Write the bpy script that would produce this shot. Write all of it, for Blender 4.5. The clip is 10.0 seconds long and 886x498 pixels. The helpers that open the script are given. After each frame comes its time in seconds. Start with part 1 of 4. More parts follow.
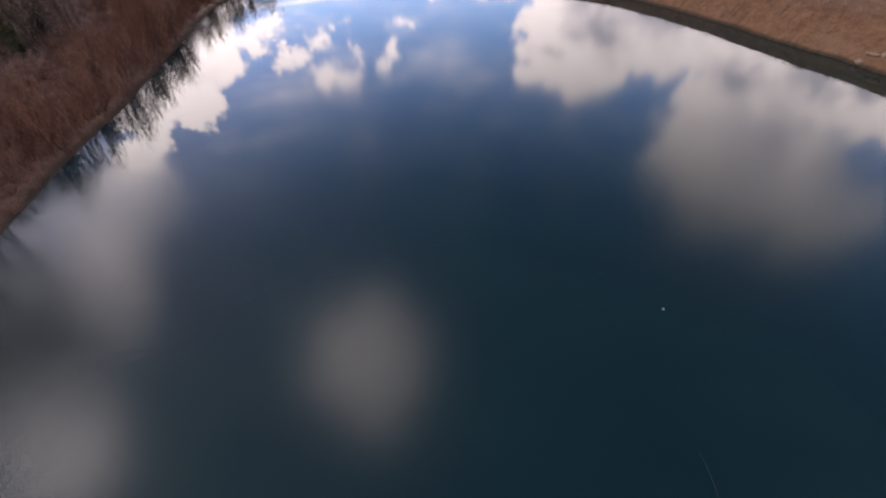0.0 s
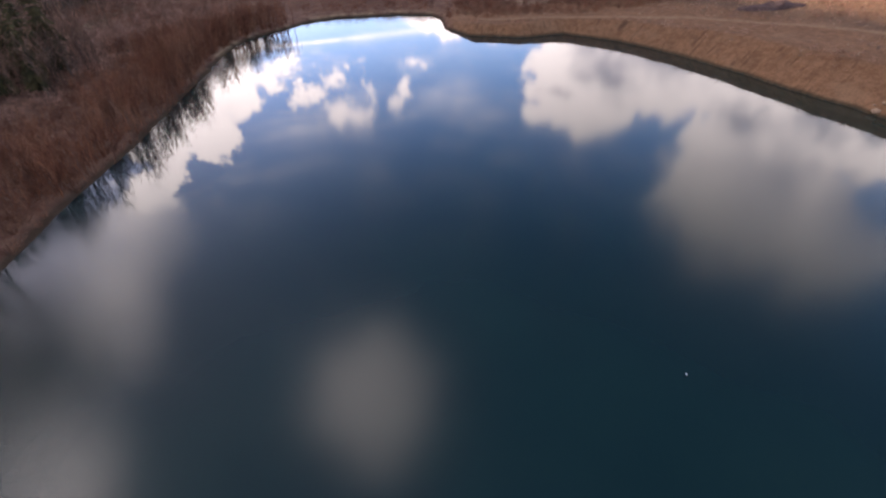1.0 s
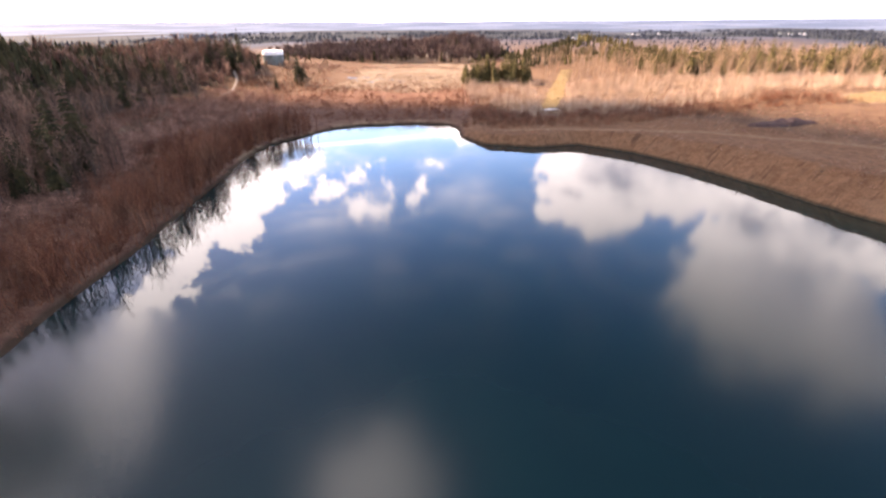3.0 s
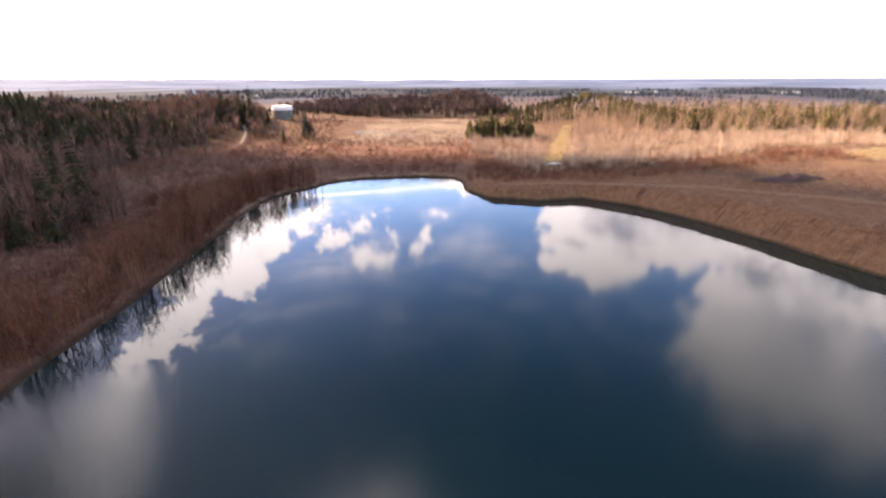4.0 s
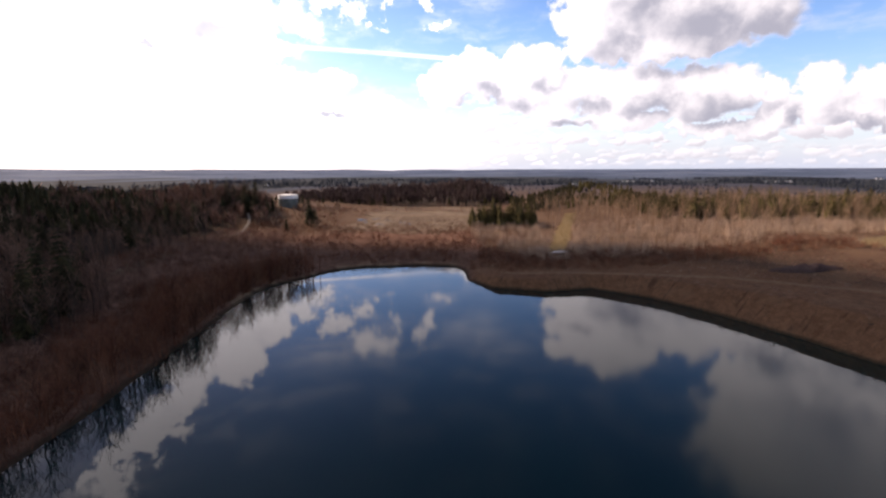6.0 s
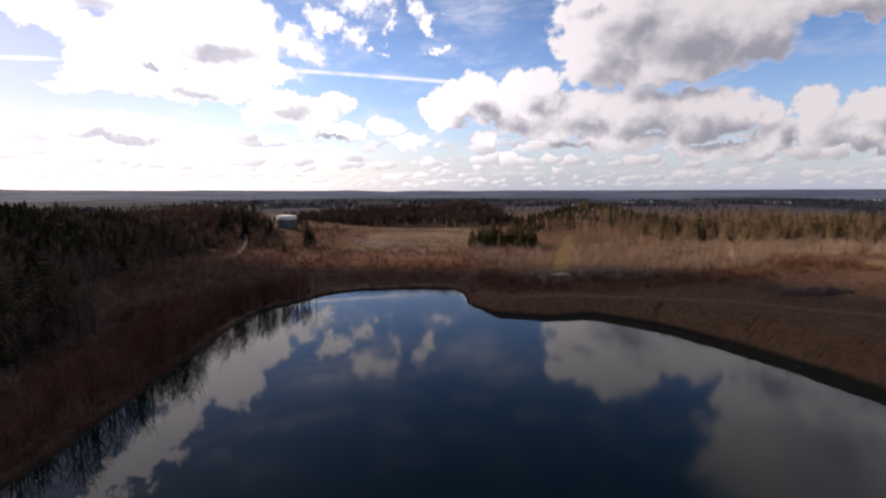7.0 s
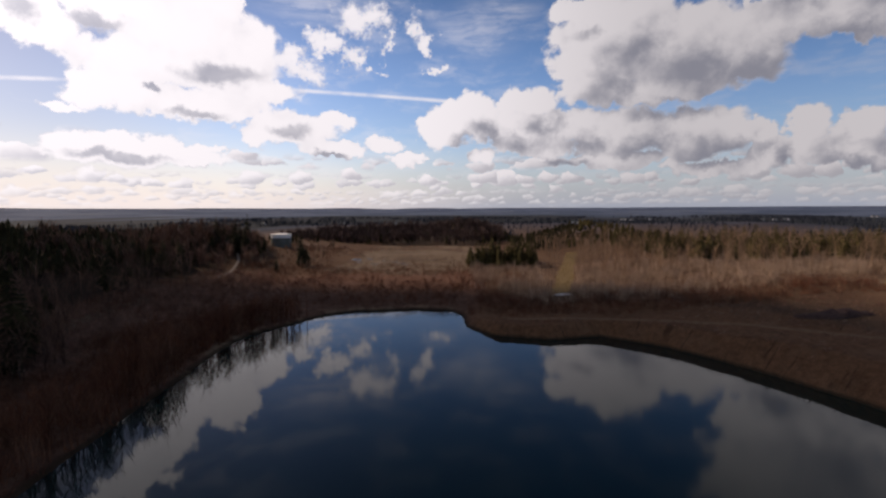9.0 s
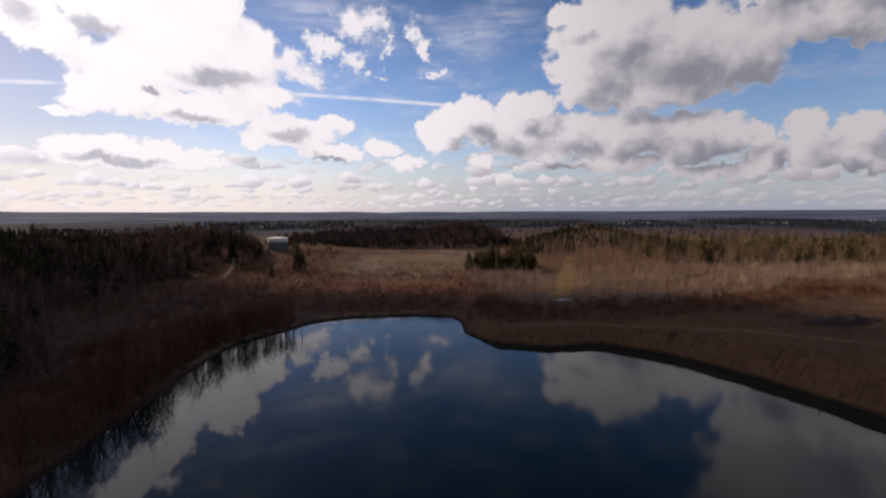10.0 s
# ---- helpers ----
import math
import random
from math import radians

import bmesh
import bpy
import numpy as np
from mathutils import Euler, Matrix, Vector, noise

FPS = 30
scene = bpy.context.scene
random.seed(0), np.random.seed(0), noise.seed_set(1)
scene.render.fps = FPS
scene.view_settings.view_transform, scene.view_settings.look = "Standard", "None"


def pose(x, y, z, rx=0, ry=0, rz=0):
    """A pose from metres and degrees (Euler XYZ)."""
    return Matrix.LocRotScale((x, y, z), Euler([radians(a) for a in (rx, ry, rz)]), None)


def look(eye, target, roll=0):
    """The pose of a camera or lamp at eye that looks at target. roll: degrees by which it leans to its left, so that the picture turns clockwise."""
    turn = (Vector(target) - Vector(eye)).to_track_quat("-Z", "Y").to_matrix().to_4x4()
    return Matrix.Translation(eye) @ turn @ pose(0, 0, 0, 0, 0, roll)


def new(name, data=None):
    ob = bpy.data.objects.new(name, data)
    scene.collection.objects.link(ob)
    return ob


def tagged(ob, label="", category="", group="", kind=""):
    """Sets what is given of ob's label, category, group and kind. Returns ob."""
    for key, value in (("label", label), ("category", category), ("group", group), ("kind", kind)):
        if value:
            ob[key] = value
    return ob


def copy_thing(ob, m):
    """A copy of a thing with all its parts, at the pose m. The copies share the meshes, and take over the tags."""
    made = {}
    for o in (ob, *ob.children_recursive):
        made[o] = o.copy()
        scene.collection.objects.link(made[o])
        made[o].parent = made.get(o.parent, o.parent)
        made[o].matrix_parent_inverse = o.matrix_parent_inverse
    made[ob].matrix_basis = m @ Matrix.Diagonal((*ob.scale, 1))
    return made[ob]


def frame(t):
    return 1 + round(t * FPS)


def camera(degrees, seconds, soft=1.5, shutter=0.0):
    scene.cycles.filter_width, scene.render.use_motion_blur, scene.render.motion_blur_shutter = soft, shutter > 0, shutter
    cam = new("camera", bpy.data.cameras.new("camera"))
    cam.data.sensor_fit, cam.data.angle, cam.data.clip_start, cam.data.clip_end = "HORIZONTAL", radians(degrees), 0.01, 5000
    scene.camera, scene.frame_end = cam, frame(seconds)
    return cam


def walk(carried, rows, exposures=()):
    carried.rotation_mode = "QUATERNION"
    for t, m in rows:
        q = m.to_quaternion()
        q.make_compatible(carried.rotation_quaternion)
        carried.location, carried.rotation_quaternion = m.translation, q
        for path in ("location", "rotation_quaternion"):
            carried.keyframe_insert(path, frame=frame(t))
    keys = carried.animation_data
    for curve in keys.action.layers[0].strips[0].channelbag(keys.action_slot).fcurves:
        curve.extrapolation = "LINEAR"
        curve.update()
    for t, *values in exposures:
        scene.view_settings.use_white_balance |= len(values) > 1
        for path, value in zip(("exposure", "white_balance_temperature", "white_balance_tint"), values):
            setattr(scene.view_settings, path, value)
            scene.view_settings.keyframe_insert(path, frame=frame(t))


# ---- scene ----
cam = camera(86.4, 10.0, 2.4)
PATH = [
    (0, (0.01, -0.126, 45.027), (0.012, 1.374, 43.705), -1.5),
    (0.5, (0.017, 1.69, 45.019), (0.002, 3.231, 43.744), -1.3),
    (1, (-0.001, 3.63, 45.001), (-0.028, 5.223, 43.791), -1.1),
    (1.5, (-0.028, 5.646, 45.037), (-0.072, 7.291, 43.9), -1.0),
    (2, (-0.045, 7.577, 45.047), (-0.105, 9.271, 43.986), -0.8),
    (2.5, (-0.004, 9.5, 44.975), (-0.076, 11.247, 44.005), -0.6),
    (4, (-0.01, 15.836, 44.965), (-0.111, 17.713, 44.283), -0.2),
    (4.5, (-0.006, 17.981, 44.969), (-0.115, 19.89, 44.383), -0.2),
    (5, (-0.003, 20.179, 44.98), (-0.118, 22.116, 44.492), -0.1),
    (5.5, (0.002, 22.327, 44.998), (-0.116, 24.282, 44.595), -0.2),
    (7, (0.025, 29.039, 44.987), (-0.094, 31.02, 44.736), -0.2),
    (7.5, (-0.077, 31.228, 44.975), (-0.194, 33.212, 44.751), -0.2),
    (8, (-0.002, 33.387, 44.991), (-0.12, 35.373, 44.786), -0.1),
    (8.5, (-0.003, 35.479, 44.992), (-0.119, 37.466, 44.802), -0.2),
    (9, (0.002, 37.523, 44.995), (-0.11, 39.512, 44.817), -0.3),
    (9.5, (0.021, 39.567, 44.997), (-0.088, 41.556, 44.826), -0.2),
    (10, (0.101, 41.668, 44.982), (-0.005, 43.659, 44.819), -0.3),
]
EXPOSE = [(0.0, 2.1, 7800, 32), (1.5, 2.32, 7750, 31), (2.5, 2.6, 7850, 31), (4.0, 2.28, 7750, 30), (5.0, 1.36, 7450, 29),
          (6.0, 0.58, 7250, 28), (7.5, -0.22, 7180, 26), (10.0, -0.47, 7150, 25)]
walk(cam, [(t, look(eye, target, roll)) for t, eye, target, roll in PATH], EXPOSE)

# ---- world, sun ----
SUN_AZ, SUN_EL = radians(-62), radians(34)      # azimuth from +y towards +x
SUN_DIR = Vector((math.sin(SUN_AZ) * math.cos(SUN_EL), math.cos(SUN_AZ) * math.cos(SUN_EL), math.sin(SUN_EL)))

sun = new("sun", bpy.data.lights.new("sun", "SUN"))
sun.data.energy, sun.data.angle, sun.data.color = 5.0, radians(2.0), (1.0, 0.885, 0.715)
sun.matrix_basis = look(SUN_DIR * 100, (0, 0, 0))


class Nodes:
    """Short words for building node trees."""

    def __init__(self, tree):
        self.t = tree
        tree.nodes.clear()

    def put(self, kind, inputs=None, **props):
        n = self.t.nodes.new(kind)
        for k, v in props.items():
            setattr(n, k, v)
        for k, v in (inputs or {}).items():
            self.join(v, n.inputs[k])
        return n

    def join(self, v, socket):
        if isinstance(v, bpy.types.NodeSocket):
            self.t.links.new(v, socket)
        else:
            socket.default_value = v

    def m(self, op, a, b=0.0, c=0.0, clamp=False):
        n = self.put("ShaderNodeMath", operation=op, use_clamp=clamp)
        for i, v in enumerate((a, b, c)):
            self.join(v, n.inputs[i])
        return n.outputs[0]

    def v(self, op, a, b=(0, 0, 0), out=0):
        n = self.put("ShaderNodeVectorMath", operation=op)
        self.join(a, n.inputs[0])
        self.join(b, n.inputs[1])
        return n.outputs[out]

    def step(self, x, lo, hi, a=0.0, b=1.0):
        n = self.put("ShaderNodeMapRange", {0: x, 1: lo, 2: hi, 3: a, 4: b}, interpolation_type="SMOOTHSTEP")
        return n.outputs[0]

    def noise(self, vec, scale, detail=4.0, rough=0.55, color=False, **props):
        n = self.put("ShaderNodeTexNoise", {"Vector": vec, "Scale": scale, "Detail": detail, "Roughness": rough}, **props)
        return n.outputs["Color" if color else 0]

    def mix(self, fac, a, b, blend="MIX"):
        n = self.put("ShaderNodeMix", data_type="RGBA", blend_type=blend)
        self.join(fac, n.inputs[0])
        self.join(a if isinstance(a, bpy.types.NodeSocket) else (*a, 1), n.inputs[6])
        self.join(b if isinstance(b, bpy.types.NodeSocket) else (*b, 1), n.inputs[7])
        return n.outputs[2]


# cumulus clouds of this sky: azimuth, elevation and half sizes in degrees
CLOUDS_LEFT = [(-30.7, 17.9, 6.8, 3.9), (-36.9, 18.8, 5.0, 1.9), (-43.1, 16.8, 3.3, 2.2), (-34.3, 14.7, 7.3, 2.4), (-37.3, 11.7, 4.8, 2.0),
               (-27.1, 14.8, 5.2, 3.4), (-29.9, 11.0, 6.7, 1.5), (-22.9, 12.5, 3.6, 1.3), (-24.7, 17.3, 2.4, 2.4), (-41.5, 9.7, 1.8, 0.5),
               (-37.6, 5.7, 5.8, 1.5), (-31.3, 5.4, 4.2, 0.9), (-29.3, 6.4, 2.2, 0.5), (-20.9, 8.8, 4.9, 1.8), (-15.8, 9.7, 2.0, 1.0),
               (-24.2, 8.3, 1.8, 1.2), (-16.2, 6.7, 3.8, 0.9), (-10.0, 7.1, 2.1, 0.8), (-7.3, 5.7, 2.0, 0.6)]
WISPS = [(-19.4, 15.3, 2.8, 1.5), (-16.6, 18.0, 2.2, 1.2), (-21.8, 16.1, 2.3, 1.1), (-13.6, 16.4, 1.5, 1.3), (-12.4, 20.7, 3.2, 1.8),
         (-9.9, 18.3, 1.0, 0.9), (-6.6, 20.1, 1.7, 1.3), (-5.1, 18.4, 1.2, 1.1), (-4.5, 15.2, 0.8, 0.5), (-11.0, 15.8, 0.5, 0.6)]
CLOUDS_RIGHT = [(0.1, 11.1, 3.2, 2.1), (6.8, 11.7, 2.6, 1.9), (3.8, 9.4, 7.3, 1.9), (-2.9, 9.2, 2.4, 2.2), (11.3, 9.3, 4.4, 1.7),
                (17.4, 8.2, 6.2, 2.4), (24.2, 7.5, 5.1, 2.5), (28.8, 7.8, 1.9, 1.1), (7.8, 7.1, 4.9, 1.3), (1.5, 5.9, 1.7, 0.9),
                (30.5, 7.2, 1.3, 1.1), (30.9, 5.0, 2.2, 1.7), (34.3, 7.5, 1.8, 1.7), (38.3, 7.2, 2.1, 1.6), (36.4, 5.6, 3.8, 1.4),
                (39.2, 4.3, 1.4, 1.1), (16.9, 5.3, 6.5, 0.9), (25.9, 4.0, 4.4, 0.7)]
CLOUDS_TOP = [(16.3, 18.5, 6.2, 4.1), (14.0, 15.3, 4.5, 3.4), (21.8, 16.4, 6.6, 4.0), (27.5, 15.4, 5.4, 3.0), (20.2, 12.4, 6.2, 1.4),
              (11.7, 20.8, 2.6, 1.1), (34.2, 17.4, 5.0, 2.2), (38.2, 15.7, 1.7, 1.7)]
GREYS_LEFT = [(-44.2, 17.2, 1.4, 1.1), (-38.3, 17.5, 2.6, 0.9), (-27.6, 14.1, 4.4, 1.0), (-30.0, 10.1, 3.1, 0.6), (-37.2, 5.1, 4.9, 0.6),
              (-30.0, 4.3, 1.8, 0.3), (-20.6, 8.5, 2.8, 1.0), (-16.2, 5.9, 2.1, 0.4), (-34.2, 12.2, 0.9, 0.3)]
GREYS_RIGHT = [(25.6, 14.1, 6.7, 2.6), (22.4, 12.4, 6.6, 1.2), (29.9, 14.7, 3.5, 2.5), (24.2, 7.1, 4.8, 2.1), (20.3, 8.7, 3.4, 1.1),
               (11.3, 9.1, 2.8, 0.8), (2.5, 8.8, 3.6, 0.8), (12.0, 4.9, 2.6, 0.6), (36.1, 4.3, 3.1, 0.6), (38.0, 6.1, 1.6, 0.6),
               (33.0, 15.2, 2.2, 0.8), (36.0, 17.0, 6.0, 2.4)]
CLOUDS_HIGH = [(-28.2, 21.0, 3.2, 2.4), (-33.4, 21.4, 3.2, 2.3), (-36.0, 24.6, 3.0, 1.5), (-38.2, 27.0, 3.4, 1.3), (-41.5, 29.5, 1.8, 2.6), (-45.0, 34.8, 3.2, 4.8),
               (-60.0, 46.0, 8.5, 5.0), (-15.5, 54.0, 13.0, 9.0), (31.0, 21.5, 3.6, 2.8), (37.6, 20.6, 4.2, 2.8), (41.2, 19.4, 4.0, 2.8),
               (35.2, 27.1, 7.8, 7.1), (43.0, 28.1, 6.4, 5.5), (46.0, 19.0, 6.0, 3.0)]
GREYS_HIGH = [(47.5, 26.0, 5.0, 6.5), (43.0, 34.0, 9.0, 4.0)]

world = bpy.data.worlds.new("sky")
scene.world = world
world.use_nodes = True
N = Nodes(world.node_tree)
way = N.put("ShaderNodeTexCoord").outputs["Generated"]
sep = N.put("ShaderNodeSeparateXYZ", {0: way})
az = N.m("ARCTAN2", sep.outputs[0], sep.outputs[1])
el = N.m("ARCSINE", sep.outputs[2])
sky = N.put("ShaderNodeTexSky", sky_type="NISHITA", sun_disc=False, sun_elevation=SUN_EL, sun_rotation=SUN_AZ, air_density=1.0,
            dust_density=0.6, ozone_density=1.3, altitude=100).outputs[0]
flat = N.put("ShaderNodeCombineXYZ", {0: az, 1: el, 2: 0.0}).outputs[0]
HALF = (0.5, 0.5, 0.5)
swirl = N.v("MULTIPLY", N.v("SUBTRACT", N.noise(way, 9.0, 4.0, 0.6, True), HALF), (0.075, 0.045, 0.0))
curl = N.v("MULTIPLY", N.v("SUBTRACT", N.noise(way, 30.0, 4.0, 0.6, True), HALF), (0.055, 0.045, 0.0))
bent = N.v("ADD", N.v("ADD", flat, swirl), curl)


def billow(vec):
    """Rounded heaps at two sizes, from about 0 to 1, with fine fibre."""
    soft_vec = N.v("ADD", vec, N.v("MULTIPLY", N.v("SUBTRACT", N.noise(vec, 14.0, 3.0, 0.5, True), HALF), (0.05, 0.05, 0.05)))
    big = N.put("ShaderNodeTexVoronoi", {"Vector": soft_vec, "Scale": 15.0, "Smoothness": 0.5}, feature="SMOOTH_F1").outputs["Distance"]
    small = N.put("ShaderNodeTexVoronoi", {"Vector": soft_vec, "Scale": 38.0, "Smoothness": 0.4}, feature="SMOOTH_F1").outputs["Distance"]
    heaps = N.m("SUBTRACT", 1.12, N.m("ADD", N.m("MULTIPLY", big, 0.72), N.m("MULTIPLY", small, 0.45)))
    return N.m("ADD", N.m("MULTIPLY", heaps, 0.5), N.m("MULTIPLY", N.noise(vec, 30.0, 8.0, 0.66), 0.5))


def heap(blobs, vec):
    """How deep a direction lies in the nearest of the blobs: 1 in the middle, 0 at the rim."""
    best = None
    for a, e, ra, re in blobs:
        d = N.v("MULTIPLY", N.v("SUBTRACT", vec, (radians(a), radians(e), 0)), (1 / radians(ra), 1 / radians(re), 0))
        ln = N.v("LENGTH", d, out=1)
        best = ln if best is None else N.m("MINIMUM", best, ln)
    return N.m("SUBTRACT", 1.0, best)


LOW = CLOUDS_LEFT + CLOUDS_RIGHT + CLOUDS_TOP
torn = N.v("MULTIPLY", N.v("SUBTRACT", N.noise(way, 20.0, 7.0, 0.7, True), HALF), (0.15, 0.13, 0.0))
fluff = billow(way)
mass = N.m("MAXIMUM", heap(LOW, bent), heap(CLOUDS_HIGH, N.v("ADD", bent, torn)))
deep = N.m("ADD", mass, N.m("MULTIPLY", N.m("SUBTRACT", fluff, 0.5), N.step(el, radians(3), radians(14), 1.0, 1.35)))
# the same a little way towards the sun: a rim that faces it is bright, the far side is grey
lift = billow(N.v("ADD", way, (-0.016, -0.003, 0.019)))
beyond = heap(LOW + CLOUDS_HIGH, N.v("ADD", bent, (radians(-2.0), radians(2.2), 0)))
wisp = N.m("SUBTRACT", N.m("ADD", heap(WISPS, N.v("ADD", flat, torn)), N.m("MULTIPLY", N.m("SUBTRACT", fluff, 0.5), 1.1)), 0.06)
cover = N.step(N.m("SUBTRACT", deep, N.m("MULTIPLY", el, 0.16)), N.step(el, 0.35, 0.8, -0.24, -0.35), N.step(el, 0.35, 0.8, 0.06, 0.5))
cover = N.m("MAXIMUM", cover, N.step(wisp, -0.30, 0.55, 0.0, 0.95))
rightward = N.step(az, radians(-14), radians(4))
grey = N.m("MAXIMUM", heap(GREYS_LEFT, bent), N.m("MAXIMUM", heap(GREYS_RIGHT, bent), heap(GREYS_HIGH, bent)))
grey = N.step(N.m("ADD", grey, N.m("MULTIPLY", N.m("SUBTRACT", fluff, 0.5), N.step(rightward, 0.0, 1.0, 0.7, 0.3))), N.step(rightward, 0.0, 1.0, -0.35, -0.9), N.step(rightward, 0.0, 1.0, 0.7, 1.1))
turned = N.m("MULTIPLY", N.m("ADD", N.m("MULTIPLY", N.m("SUBTRACT", beyond, mass), 0.55), N.m("MULTIPLY", N.m("SUBTRACT", lift, fluff), 1.3)), N.step(rightward, 0.0, 1.0, 0.4, 1.0))
inner = N.m("MULTIPLY", N.step(beyond, -0.1, 0.9), N.step(rightward, 0.0, 1.0, 0.0, 0.46))
shade = N.m("ADD", N.m("ADD", N.m("MULTIPLY", grey, N.step(rightward, 0.0, 1.0, 0.95, 0.36)), inner), N.m("ADD", turned, N.m("MULTIPLY", rightward, 0.16)))
shade = N.step(shade, -0.1, 1.3)


def fair_weather(wide, tall, low, top, shift, least):
    """A field of small flat-based cumulus between two heights over the horizon: cover and shade."""
    bend = N.v("MULTIPLY", N.v("SUBTRACT", N.noise(way, 42.0, 4.0, 0.6, True), HALF), (0.034, 0.018, 0.0))
    uv = N.v("ADD", N.v("MULTIPLY", N.v("ADD", flat, bend), (1 / radians(wide), 1 / radians(tall), 0.0)), (shift, shift * 0.37, 0.0))
    cell = N.put("ShaderNodeTexVoronoi", {"Vector": uv, "Scale": 1.0, "Randomness": 1.0}, voronoi_dimensions="2D")
    off = N.put("ShaderNodeSeparateXYZ", {0: N.v("SUBTRACT", uv, cell.outputs["Position"])})
    chance = N.put("ShaderNodeSeparateXYZ", {0: cell.outputs["Color"]})
    size = N.step(chance.outputs[0], 0.0, 1.0, 0.42, 0.85)
    up = N.m("DIVIDE", off.outputs[1], size)
    out = N.m("DIVIDE", off.outputs[0], size)
    tall_up = N.m("MULTIPLY", up, N.step(up, -0.05, 0.05, 2.2, 0.95))
    d = N.m("SUBTRACT", 1.0, N.m("SQRT", N.m("ADD", N.m("MULTIPLY", out, out), N.m("MULTIPLY", tall_up, tall_up))))
    d = N.m("ADD", d, N.m("MULTIPLY", N.m("SUBTRACT", fluff, 0.5), 2.0))
    d = N.m("ADD", d, N.step(chance.outputs[1], least - 0.1, least + 0.1, -0.9, 0.0))
    band = N.m("MULTIPLY", N.step(el, radians(low - 0.3), radians(low + 0.4)), N.step(el, radians(top - 0.8), radians(top + 0.8), 1.0, 0.0))
    under = N.step(N.m("ADD", up, N.m("MULTIPLY", out, -0.35)), -0.4, 0.6, 0.75, 0.0)
    return N.m("MULTIPLY", N.step(d, 0.0, 0.34), band), under


low_cover, low_shade = None, None
for wide, tall, low, top, shift, least in ((1.2, 0.7, 0.3, 1.8, 3.1, 0.22), (1.9, 1.15, 1.1, 3.4, 11.7, 0.3), (2.9, 1.9, 2.4, 5.6, 5.2, 0.36), (4.0, 2.7, 4.4, 7.2, 23.9, 0.5)):
    c, s = fair_weather(wide, tall, low, top, shift, least)
    low_shade = s if low_shade is None else N.m("ADD", N.m("MULTIPLY", low_shade, N.m("SUBTRACT", 1.0, c)), N.m("MULTIPLY", s, c))
    low_cover = c if low_cover is None else N.m("MAXIMUM", low_cover, c)
shade = N.m("ADD", N.m("MULTIPLY", shade, cover), N.m("MULTIPLY", N.m("MULTIPLY", low_shade, 0.8), N.m("SUBTRACT", 1.0, cover)))
low_cover = N.m("MULTIPLY", low_cover, N.step(el, radians(0.3), radians(3.5), 0.62, 1.0))
# scattered clouds behind and overhead, outside the view
side = N.step(N.m("ABSOLUTE", az), radians(55), radians(80))
far_deep = N.m("SUBTRACT", N.m("MULTIPLY", N.noise(N.v("MULTIPLY", way, (1, 1, 2.0)), 3.2, 5.0), 3.6), 1.95)
far_cover = N.m("MULTIPLY", N.step(N.m("ADD", far_deep, N.m("MULTIPLY", N.m("SUBTRACT", fluff, 0.5), 1.1)), -0.2, 0.4), side)
cover = N.m("MAXIMUM", N.m("MAXIMUM", cover, low_cover), far_cover)
# thin vapour trail and veils
trail_u = N.m("MULTIPLY", N.m("ADD", az, radians(1.9)), -1.0)
trail_y = N.m("SUBTRACT", el, N.m("ADD", radians(12.2), N.m("MULTIPLY", trail_u, N.m("ADD", 0.0905, N.m("MULTIPLY", trail_u, -0.1455)))))
trail = N.m("MULTIPLY", N.step(N.m("ABSOLUTE", trail_y), 0.0, radians(0.36), 0.75, 0.0), N.step(az, radians(-3), radians(0), 1.0, 0.0))
trail = N.m("MULTIPLY", trail, N.step(fluff, 0.25, 0.6, 0.35, 1.0))
leftward = N.m("MULTIPLY", N.step(az, radians(-12), radians(-42), 0.0, 0.16), N.step(el, radians(26), radians(6)))
veil_vec = N.v("ADD", N.v("MULTIPLY", flat, (1.6, 5.0, 1.0)), N.v("MULTIPLY", swirl, (3.0, 3.0, 0.0)))
veil = N.m("MULTIPLY", N.step(N.noise(veil_vec, 5.0, 6.0, 0.62), 0.45, 0.75), N.step(el, radians(24), radians(34), 0.27, 0.10))
streaks = N.step(N.noise(N.v("ADD", N.v("MULTIPLY", flat, (2.0, 9.0, 1.0)), N.v("MULTIPLY", swirl, (4.0, 4.0, 0.0))), 7.0, 6.0, 0.6), 0.3, 0.7, 0.15, 1.0)
cirrus = N.step(heap([(0.5, 19.6, 6.5, 3.0), (-18.0, 22.0, 7.0, 2.2), (4.5, 21.5, 4.0, 2.4)], N.v("ADD", flat, swirl)), -0.25, 0.9, 0.0, 0.36)
veil = N.m("MAXIMUM", veil, N.m("MULTIPLY", cirrus, streaks))
haze = N.step(el, radians(-1), radians(9), 0.85, 0.0)

toward = N.m("MAXIMUM", N.v("DOT_PRODUCT", way, tuple(SUN_DIR), out=1), 0.0)
glow = N.m("POWER", toward, 4.5)
power = N.m("ADD", N.m("MULTIPLY", N.step(el, radians(20), radians(34), 1.22, N.step(az, radians(5), radians(30), 0.78, 0.64)), N.step(az, radians(-8), radians(26), 1.0, 0.64)), N.m("MULTIPLY", glow, N.step(el, radians(26), radians(42), 0.45, 1.15)))
lit = N.v("SCALE", (0.88, 0.96, 1.01))
N.join(power, lit.node.inputs["Scale"])
dim = N.v("SCALE", (0.385, 0.445, 0.54))
N.join(N.m("ADD", N.step(az, radians(-8), radians(26), 0.86, 0.74), N.m("MULTIPLY", glow, 0.9)), dim.node.inputs["Scale"])
white = N.mix(shade, lit, dim)
blue = N.v("SCALE", sky)
